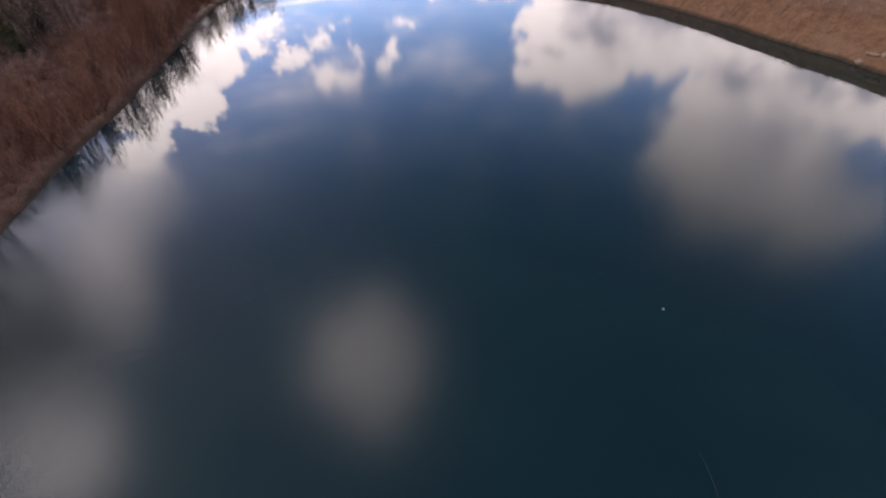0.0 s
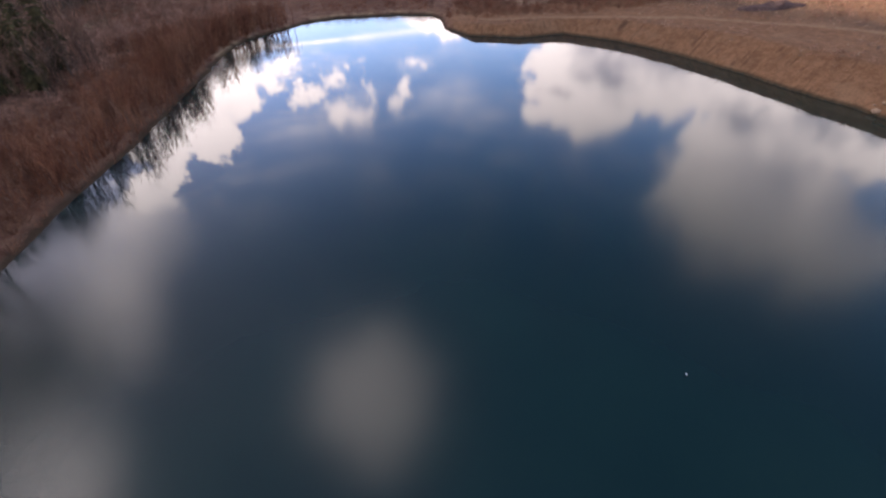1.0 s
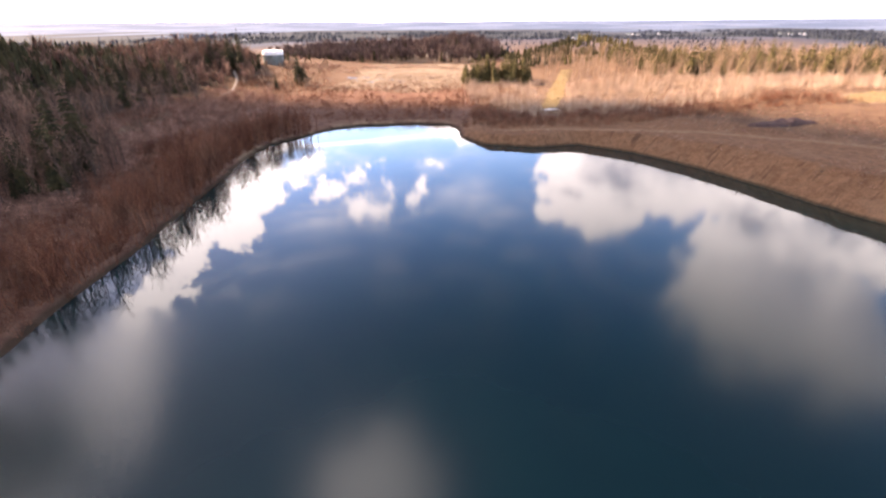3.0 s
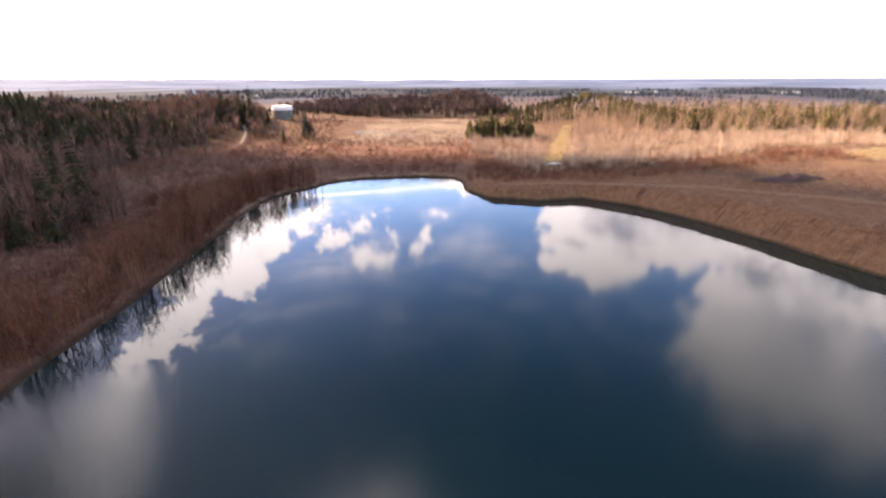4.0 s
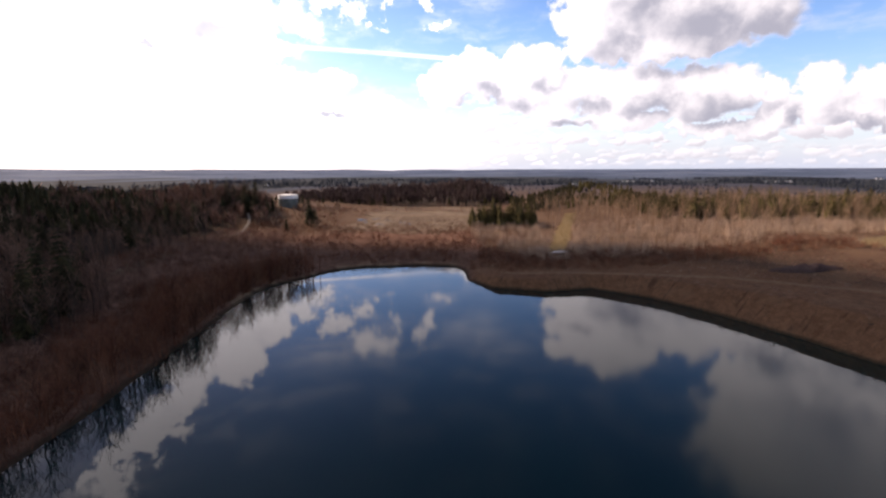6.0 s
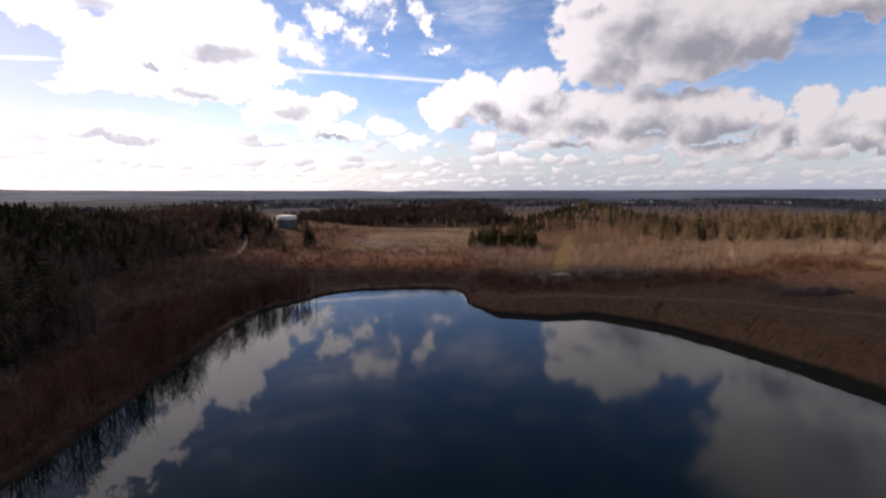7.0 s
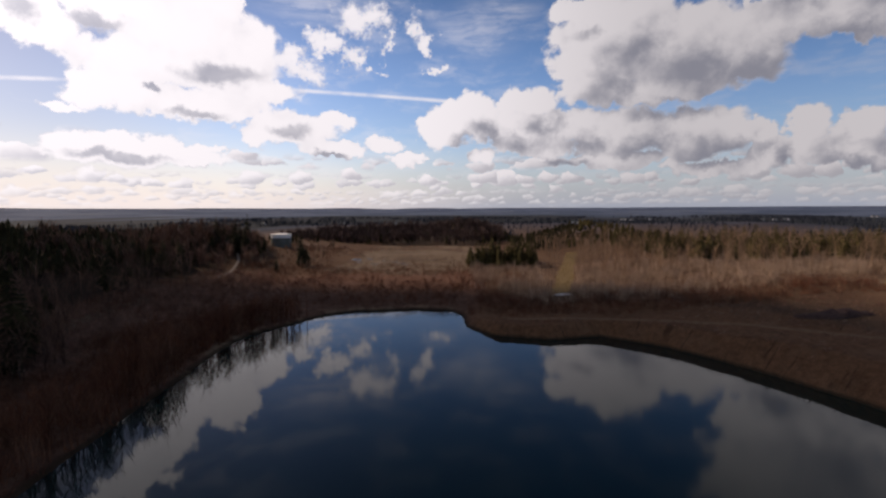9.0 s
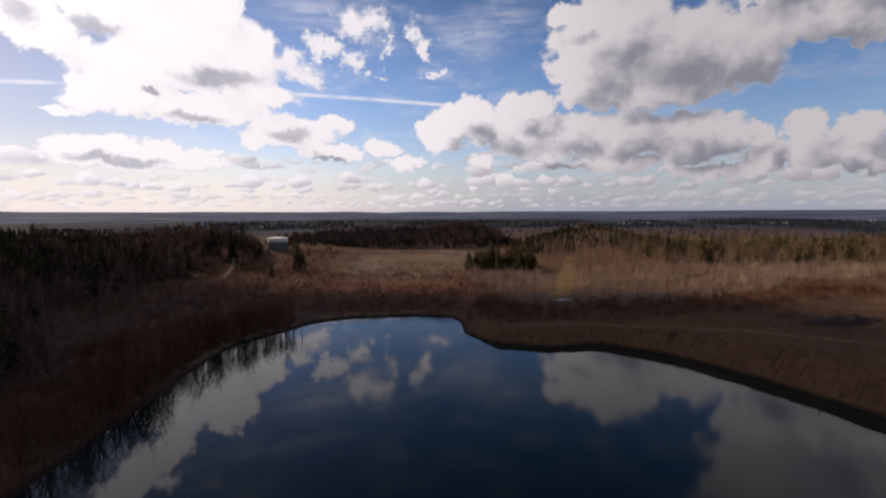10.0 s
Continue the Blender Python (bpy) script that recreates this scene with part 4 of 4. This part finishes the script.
    x, y = scatter(rng, 0, 260, 225, 365, 6800, lambda x, y, d: (d > 13) & (vnoise(x, y, 11, 87, 3) > -0.28) & (in_strip(x, y) < 0.1) & ((x < 150) | (y > 262)) & (np.hypot(x - 42.5, (y - 250) / 1.8) > 6) & (y > 216 + 0.02 * x) & (field_rim(x, y) > 1) & (y < 345 + 12 * vnoise(x, y, 20, 3, 2)) & (y > 236 + 10 * smooth(x, 85, 120) + 9 * vnoise(x, y, 18, 13, 2) + 40 * smooth(x, 34, 10)))
    strew("birch_thicket", young, x, y, BIRCH, "thicket of pale slender leafless birch saplings", "thicket", rng)
    x, y = scatter(rng, 4, 170, 212, 268, 2900, lambda x, y, d: (d > 12) & (in_strip(x, y) < 0.1) & (np.hypot(x - 42.5, (y - 250) / 1.8) > 5) & (y > 214 + 14 * smooth(x, 90, 130) + 5 * vnoise(x, y, 12, 23, 2)) & (y < 248 + 9 * vnoise(x, y, 15, 33, 2) + 22 * smooth(x, 30, 8)))
    strew("bench_scrub", [shrub(rng, h, 6) for h in (1.8, 2.6, 3.4)], x, y, SHRUB, "dark brown leafless scrub behind the track", "scrub", rng, 0.7, 1.2)
    x, y = scatter(rng, 118, 262, 222, 318, 2100, lambda x, y, d: (field_rim(x, y) > 1.0) & (y > 222 + 0.1 * (x - 118)) & (vnoise(x, y, 15, 71, 3) > -0.25))
    ex, ey = scatter(rng, 100, 250, 165, 262, 2600, lambda x, y, d: (d > 20) & (field_rim(x, y) > 1.0) & (np.abs(x - 119) + np.abs(y - 196) > 16) & (vnoise(x, y, 13, 39, 3) > -0.1) & (np.abs(y - np.interp(x, [98, 110, 121, 135, 160, 200], [184, 174, 163, 149, 128, 100])) > 4))
    strew("rough_scrub", [shrub(rng, h, 5) for h in (0.9, 1.5, 2.3)], ex, ey, TWIG, "rough tan-brown scrub on the bench beyond the track", "scrub", rng)
    strew("east_scrub", [shrub(rng, h, 4) for h in (1.0, 1.5, 2.2)], x, y, GOLD, "low pinkish brown scrub on the sunny rise", "scrub", rng)
    x, y = scatter(rng, 6, 150, 222, 262, 700, lambda x, y, d: (d > 14) & (in_strip(x, y) < 0.1) & (np.hypot(x - 42.5, (y - 250) / 1.8) > 6) & (vnoise(x, y, 12, 59, 2) > -0.1) & (y > 228 + 14 * smooth(x, 90, 130)))
    strew("thicket_fringe", young[:2], x, y, RUSSET, "young brown saplings at the foot of the thicket", "thicket", rng, 0.6, 1.0)
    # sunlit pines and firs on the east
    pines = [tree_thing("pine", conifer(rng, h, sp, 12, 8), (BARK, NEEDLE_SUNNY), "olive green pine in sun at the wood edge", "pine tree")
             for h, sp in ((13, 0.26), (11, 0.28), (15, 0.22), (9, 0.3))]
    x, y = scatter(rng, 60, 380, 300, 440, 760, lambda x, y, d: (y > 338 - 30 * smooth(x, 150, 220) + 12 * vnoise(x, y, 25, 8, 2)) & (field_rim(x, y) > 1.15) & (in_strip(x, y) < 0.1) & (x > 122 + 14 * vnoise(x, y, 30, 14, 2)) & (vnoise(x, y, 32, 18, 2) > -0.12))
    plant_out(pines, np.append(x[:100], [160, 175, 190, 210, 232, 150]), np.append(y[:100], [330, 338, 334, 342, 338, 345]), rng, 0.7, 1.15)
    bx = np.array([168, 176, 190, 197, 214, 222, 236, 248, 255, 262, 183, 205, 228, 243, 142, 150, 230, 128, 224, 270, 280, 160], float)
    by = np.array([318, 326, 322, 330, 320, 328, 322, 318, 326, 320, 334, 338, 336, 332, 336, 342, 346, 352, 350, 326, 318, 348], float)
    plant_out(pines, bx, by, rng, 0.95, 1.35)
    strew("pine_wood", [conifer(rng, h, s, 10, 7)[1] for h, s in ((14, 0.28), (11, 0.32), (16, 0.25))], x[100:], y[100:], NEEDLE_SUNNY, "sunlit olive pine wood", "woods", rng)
    x, y = scatter(rng, 55, 380, 285, 450, 950, lambda x, y, d: (in_strip(x, y) < 0.1) & (field_rim(x, y) > 1.15))
    half = int(len(x) * 0.66)
    strew("bare_wood_edge", [gather(bare_tree(rng, h, sp, 10, 4)) for h, sp in ((11, 0.30), (9, 0.34), (12, 0.27))], x[:half], y[:half], GOLD, "russet leafless wood at the meadow edge", "woods", rng, 0.7, 1.15)
    strew("birch_edge", [sapling(rng, h) for h in (8, 9.5, 11)], x[half:], y[half:], BIRCH, "pale tall leafless birches at the wood edge", "woods", rng, 0.7, 1.1)
    # clumps standing by themselves
    clump = np.random.default_rng(5)
    x = np.concatenate([clump.uniform(0, 22, 34), clump.uniform(26, 44, 26)])
    y = np.concatenate([clump.uniform(342, 364, 34), clump.uniform(344, 368, 26)])
    plant_out(pines, x, y, rng, 0.9, 1.3)
    # conifers round the water tank and the gravel road
    tx = np.concatenate([clump.uniform(-176, -150, 32), clump.uniform(-190, -162, 22), clump.uniform(-206, -182, 22), [-113, -110, -115, -109, -118]])
    ty = np.concatenate([clump.uniform(348, 382, 32), clump.uniform(372, 405, 22), clump.uniform(335, 395, 22), [344, 350, 352, 341, 318]])
    clear = off_roads(tx, ty)
    tx, ty = tx[clear], ty[clear]
    crest = tx < -176
    plant_out(spruces[:5], tx[~crest], ty[~crest], rng, 1.05, 1.55)
    plant_out(spruces[:5], tx[crest], ty[crest], rng, 0.55, 0.8)
    plant_out(spruces[:5], np.array([-122, -125, -119, -128, -111, -108, -114, -117], float), np.array([156, 161, 152, 164, 132, 128, 136, 143], float), rng, 1.4, 1.95)
    # dark wood behind the meadow, the knoll, and the wide country
    x, y = scatter(rng, -215, 42, 515, 640, 2300, lambda x, y, d: (y > 520 + 14 * vnoise(x, y, 30, 4, 2)) & (np.abs(x + 86) < 128 - 0.25 * np.abs(y - 560)))
    half = len(x) // 9
    lowneedle = [tuft_tree(rng, h) for h in (13, 15, 11, 14)]
    farbare = [(v, f[:36]) for v, f in (tuft_tree(rng, h, False) for h in (10, 12))]
    lowbare = [tuft_tree(rng, h, False) for h in (11, 13, 15)]
    strew("dark_wood", lowneedle, x[:half], y[:half], NEEDLE, "dark evergreen wood behind the meadow", "woods", rng, 0.55, 0.9)
    strew("brown_wood", lowbare, x[half:], y[half:], RIDGE, "brown leafless wood behind the meadow", "woods", rng)
    x, y = scatter(rng, 40, 260, 430, 570, 1150, lambda x, y, d: in_strip(x, y) < 0.1)
    # one wood in two needle colours: shade painted west, sunlight painted east
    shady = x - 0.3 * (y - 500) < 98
    strew("knoll_wood_west", lowneedle, x[shady], y[shady], NEEDLE, "evergreen wood on the west of a knoll, shade put into its colour", "woods", rng, 0.4, 0.62)
    strew("knoll_wood", lowneedle[:2] + lowbare[:2], x[~shady], y[~shady], NEEDLE_SUNNY, "olive evergreen wood on a knoll, sunlight put into its colour", "woods", rng, 0.4, 0.62)
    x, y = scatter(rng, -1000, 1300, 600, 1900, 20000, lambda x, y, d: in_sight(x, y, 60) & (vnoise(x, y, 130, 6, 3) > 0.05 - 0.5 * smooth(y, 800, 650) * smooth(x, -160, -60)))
    strew("distant_woods", lowneedle[:2] + farbare + farbare, x, y, HAZED_WOOD, "dark woods of the plain, far off, blue haze in their colour", "woods", rng, 0.5, 0.85)
    x, y = scatter(rng, -360, -150, 345, 520, 560, lambda x, y, d: in_sight(x, y, 60) & off_roads(x, y) & (np.hypot(x + 162, y - 425) > 22) & ((x < -186) | (y > 470)) & (np.abs(x + 178) + np.abs(y - 415) > 0))
    third = len(x) // 3
    strew("road_wood", lowneedle, x[:third], y[:third], NEEDLE, "evergreens beside the gravel road", "woods", rng, 0.55, 0.9)
    rx, ry = scatter(rng, -205, -140, 300, 422, 330, lambda x, y, d: off_roads(x, y) & (x < -128 - 0.36 * (y - 300) + 2) & (np.hypot(x + 160, y - 430) > 14))
    strew("road_thicket", lowbare, rx, ry, TWIG, "brown leafless trees crowding the gravel road", "woods", rng, 0.7, 1.1)
    strew("road_birches", lowbare, x[third:], y[third:], TWIG, "brown leafless wood beside the gravel road", "woods", rng, 0.45, 0.8)
    x, y = scatter(rng, -215, -92, 318, 460, 1500, lambda x, y, d: off_roads(x, y) & (np.hypot(x + 162, y - 430) > 11) & (x < -96 - 0.1 * (y - 330) + 8 * vnoise(x, y, 18, 63, 2)))
    third = len(x) // 3
    strew("tank_scrub", [shrub(rng, h, 6) for h in (2.2, 3.2, 4.2)], x[third:], y[third:], SHRUB, "brown leafless scrub below the water tank", "scrub", rng)
    strew("tank_birches", lowbare, x[:third // 3], y[:third // 3], GOLD, "tan leafless trees round the water tank", "woods", rng, 0.4, 0.75)
    x, y = scatter(rng, -150, 45, 405, 530, 2600, lambda x, y, d: (in_meadow(x, y) < 0.6) & (in_strip(x, y) < 0.1) & (vnoise(x, y, 20, 93, 2) > -0.3))
    strew("back_scrub", [shrub(rng, h, 4) for h in (1.6, 2.4, 3.2)], x, y, RUSSET, "pinkish brown leafless scrub behind the meadow", "scrub", rng)
    x, y = np.array([-148.0, -145, -150, -171, -174, -143]), np.array([421.0, 425, 417, 420, 424, 430])
    strew("tank_bushes", lowbare, x, y, TWIG, "brown leafless trees standing close against the tank", "woods", rng, 0.42, 0.6)
    # rough grass
    x, y = scatter(rng, -120, 30, 285, 420, 4500, lambda x, y, d: (in_meadow(x, y) > 0.3) & dry(x, y))
    strew("meadow_bushes", [shrub(rng, h, 6) for h in (1.0, 1.6)], x[::9], y[::9], TWIG, "scattered brown bushes in the meadow", "bushes", rng)
    gx, gy = scatter(rng, 38, 245, 222, 425, 16000, lambda x, y, d: (in_strip(x, y) > 0.3) | (field_rim(x, y) < 1.0))
    strew("ride_grass", [tussock(rng, h) for h in (0.35, 0.55)], gx, gy, RIDE, "yellowish cropped grass of the ride and the small field", "grass", rng)
    strew("dry_grass", [tussock(rng, h) for h in (0.4, 0.65)], x, y, REED, "straw-coloured dry grass tussocks", "grass", rng)


grow()


# ---- things ----
def part(name, v_f, mat, parent, label=""):
    ob = new(name, mesh_from(name, v_f[0], v_f[1], mat))
    ob.parent = parent
    return tagged(ob, label)


def lathe(profile, n=48):
    """A turned shape from (radius, height) pairs, as vertices and quads."""
    ang = np.arange(n) * 2 * np.pi / n
    v = np.concatenate([np.stack([r * np.cos(ang), r * np.sin(ang), np.full(n, z)], 1) for r, z in profile])
    f = []
    for k in range(len(profile) - 1):
        for i in range(n):
            j = (i + 1) % n
            f.append((k * n + i, k * n + j, (k + 1) * n + j, (k + 1) * n + i))
    return v, np.array(f)


def level(x, y):
    return float(height(np.array([float(x)]), np.array([float(y)]))[0])


def water_tank(x, y):
    root = tagged(new("water_tank"), "large round water reservoir with a white upper band among trees", "water tank")
    root.matrix_basis = pose(x, y, float(height(np.array([x]), np.array([y]))[0]))
    part("wall", lathe([(8.3, -0.4), (8.3, 7.9)]), GREYWALL, root, "weathered grey-green painted steel wall")
    part("band", lathe([(8.36, 7.9), (8.36, 10.7), (8.1, 10.7)]), WHITE, root, "white painted upper band")
    part("roof", lathe([(8.6, 10.7), (8.6, 10.95), (5.2, 11.4), (2.0, 11.7), (0.01, 11.75)]), WHITE, root, "white shallow domed roof")


water_tank(-160, 430)


def far_house(x, y, turn, wide, deep, tall):
    """A pale house of the plain, with a pitched roof and a chimney."""
    root = tagged(new("house"), "small pale house with a dark pitched roof, far off", "house", group="houses of the plain")
    root.matrix_basis = pose(x, y, level(x, y) - 0.3, 0, 0, turn)
    w, d, t = wide / 2, deep / 2, tall
    v = np.array([(-w, -d, 0), (w, -d, 0), (w, d, 0), (-w, d, 0), (-w, -d, t), (w, -d, t), (w, d, t), (-w, d, t), (-w, 0, t + d * 0.8), (w, 0, t + d * 0.8)], float)
    part("wall", (v, np.array([(0, 1, 5), (0, 5, 4), (1, 2, 6), (1, 6, 5), (2, 3, 7), (2, 7, 6), (3, 0, 4), (3, 4, 7), (4, 8, 7), (5, 6, 9)])), PLASTER, root)
    e = 0.5
    rv = np.array([(-w - e, -d - e, t - 0.4), (w + e, -d - e, t - 0.4), (w + e, 0, t + d * 0.8 + 0.1), (-w - e, 0, t + d * 0.8 + 0.1), (w + e, d + e, t - 0.4), (-w - e, d + e, t - 0.4)], float)
    part("roof", (np.concatenate([rv, rv + (0, 0, 0.3)]), np.array([(0, 1, 2, 3), (3, 2, 4, 5), (6, 7, 8, 9), (9, 8, 10, 11), (0, 6, 7, 1), (5, 11, 10, 4), (0, 3, 9, 6), (3, 5, 11, 9), (1, 2, 8, 7), (2, 4, 10, 8)])), GREYWALL, root, "dark pitched roof")
    cv = np.array([(a * 0.4 + w * 0.4, b * 0.4, z) for z in (t, t + d * 0.8 + 1.2) for a, b in ((-1, -1), (1, -1), (1, 1), (-1, 1))], float)
    part("chimney", (cv, np.array([(0, 1, 5, 4), (1, 2, 6, 5), (2, 3, 7, 6), (3, 0, 4, 7), (4, 5, 6, 7)])), GREYWALL, root, "short chimney")


def villages():
    """Loose hamlets scattered over the plain."""
    rng = np.random.default_rng(31)
    for cx, cy, n in ((520, 1550, 4), (900, 1500, 4), (1500, 1800, 5), (230, 1250, 2), (-560, 1250, 2)):
        for _ in range(n):
            far_house(cx + rng.normal(0, 60), cy + rng.normal(0, 30), rng.uniform(-40, 40), rng.uniform(8, 15), rng.uniform(6, 9), rng.uniform(2.8, 4.5))


def buoy(x, y):
    root = tagged(new("buoy"), "small white float lying on the open water", "buoy")
    root.matrix_basis = pose(x, y, 0)
    part("float", lathe([(0.01, -0.1), (0.07, -0.06), (0.105, 0.02), (0.095, 0.09), (0.05, 0.135), (0.01, 0.15)], 16), WHITE, root)
    part("eye", lathe([(0.015, 0.14), (0.015, 0.19), (0.006, 0.2)], 8), GREYWALL, root, "grey lifting eye")


villages()
buoy(27.3, 38.5)


def mooring_line():
    """A slack thin rope that floats on the water."""
    pts = [np.array([24.1 + 0.12 * math.sin(k * 0.9), 20.5 - 1.1 * k, 0.012]) for k in range(12)]
    v, f = gather([spike(p, q, 0.018, 5, 0.018) for p, q in zip(pts, pts[1:])])
    tagged(new("mooring_line", mesh_from("mooring_line", v, f, ROPE, True)), "thin grey rope floating slack on the dark water", "rope")


mooring_line()


def boulder(rng):
    """A rough block with broken faces."""
    bm = bmesh.new()
    bmesh.ops.create_icosphere(bm, subdivisions=2, radius=1)
    off = Vector(rng.uniform(0, 50, 3))
    for v in bm.verts:
        k = 1 + 0.35 * noise.noise(v.co * 1.1 + off) + 0.12 * noise.noise(v.co * 3 + off)
        v.co = Vector((v.co.x * 1.25, v.co.y, v.co.z * 0.7)) * k
    me = bpy.data.meshes.new("boulder")
    bm.to_mesh(me)
    bm.free()
    me.materials.append(ROCK)
    return me


def boulders():
    rng = np.random.default_rng(12)
    kinds = [boulder(rng) for _ in range(4)]
    count = 0
    while count < 18:
        u = rng.random()
        x, y = 105 + 11 * u + rng.normal(0, 1.2), 119 - 27 * u + rng.normal(0, 1.5)
        z = level(x, y)
        if z < 0.35 or z > 3.0:
            continue
        s = rng.uniform(0.3, 1.1)
        ob = tagged(new("boulder", kinds[count % 4]), "pale broken rock lying on the shore", "rock", group="rocks on the shore")
        ob.matrix_basis = pose(x, y, z + 0.1 * s, rng.uniform(-20, 20), rng.uniform(-20, 20), rng.uniform(0, 360)) @ Matrix.Scale(s, 4)
        count += 1


boulders()


def flat_patch(name, x, y, rx, ry, mat, label, category, seed, lift_by=0.06, dome=0.0):
    """A pool or spread with an uneven rim that lies on the ground."""
    n = 40
    ang = np.arange(n) * 2 * np.pi / n
    w = 1 + 0.45 * vnoise(np.cos(ang) * 2 + seed * 7, np.sin(ang) * 2, 1.0, seed, 3)
    rings = []
    for f in (1.0, 0.75, 0.4, 0.02):
        px, py = np.cos(ang) * rx * w * f, np.sin(ang) * ry * w * f
        hz = height(px + x, py + y) if dome else np.full(n, height(px + x, py + y).max())
        rings.append(np.stack([px, py, hz + lift_by + dome * (1 - f * f)], 1))
    v = np.concatenate(rings)
    base = float(v[:, 2].min())
    v[:, 2] -= base
    f = [(k * n + i, k * n + (i + 1) % n, (k + 1) * n + (i + 1) % n, (k + 1) * n + i) for k in range(3) for i in range(n)]
    ob = tagged(new(name, mesh_from(name, v, np.array(f), mat, True)), label, category)
    ob.location = (x, y, base)
    return ob


for k, (px, py, rx, ry) in enumerate(POOLS):
    flat_patch("puddle", px, py, rx, ry, POOL, "shallow pool of meltwater shining in the meadow", "puddle", k + 1, 0.08)
flat_patch("gravel_spread", 43, 255, 4.2, 3.0, PALE, "pale gravel spread at the end of the grass ride", "gravel", 9, 0.05, 0.35)


def soil_mound(x, y, length, wide, tall):
    """A long uneven bank of dug earth."""
    a, b = np.meshgrid(np.linspace(-1, 1, 60), np.linspace(-1, 1, 22), indexing="ij")
    r = np.clip(1 - a ** 2 - b ** 2, 0, 1)
    px, py = a * length, b * wide + 1.2 * np.sin(a * 3)
    z = height((px + x).ravel(), (py + y).ravel()).reshape(a.shape)
    z = z - 0.25 + tall * r ** 0.45 * (1 + 0.9 * vnoise(px, py, 4.5, 15, 3)) * (0.85 + 0.15 * np.sin(a * 5 + 1))
    ob = new("soil_mound", mesh_from("soil_mound", np.stack([px.ravel(), py.ravel(), z.ravel() - z.min()], 1), grid_faces(60, 22), SOIL, True))
    ob.location = (x, y, float(z.min()))
    tagged(ob, "long low bank of dark dug earth beside the track", "soil mound")


soil_mound(119, 196, 13, 3.6, 2.3)


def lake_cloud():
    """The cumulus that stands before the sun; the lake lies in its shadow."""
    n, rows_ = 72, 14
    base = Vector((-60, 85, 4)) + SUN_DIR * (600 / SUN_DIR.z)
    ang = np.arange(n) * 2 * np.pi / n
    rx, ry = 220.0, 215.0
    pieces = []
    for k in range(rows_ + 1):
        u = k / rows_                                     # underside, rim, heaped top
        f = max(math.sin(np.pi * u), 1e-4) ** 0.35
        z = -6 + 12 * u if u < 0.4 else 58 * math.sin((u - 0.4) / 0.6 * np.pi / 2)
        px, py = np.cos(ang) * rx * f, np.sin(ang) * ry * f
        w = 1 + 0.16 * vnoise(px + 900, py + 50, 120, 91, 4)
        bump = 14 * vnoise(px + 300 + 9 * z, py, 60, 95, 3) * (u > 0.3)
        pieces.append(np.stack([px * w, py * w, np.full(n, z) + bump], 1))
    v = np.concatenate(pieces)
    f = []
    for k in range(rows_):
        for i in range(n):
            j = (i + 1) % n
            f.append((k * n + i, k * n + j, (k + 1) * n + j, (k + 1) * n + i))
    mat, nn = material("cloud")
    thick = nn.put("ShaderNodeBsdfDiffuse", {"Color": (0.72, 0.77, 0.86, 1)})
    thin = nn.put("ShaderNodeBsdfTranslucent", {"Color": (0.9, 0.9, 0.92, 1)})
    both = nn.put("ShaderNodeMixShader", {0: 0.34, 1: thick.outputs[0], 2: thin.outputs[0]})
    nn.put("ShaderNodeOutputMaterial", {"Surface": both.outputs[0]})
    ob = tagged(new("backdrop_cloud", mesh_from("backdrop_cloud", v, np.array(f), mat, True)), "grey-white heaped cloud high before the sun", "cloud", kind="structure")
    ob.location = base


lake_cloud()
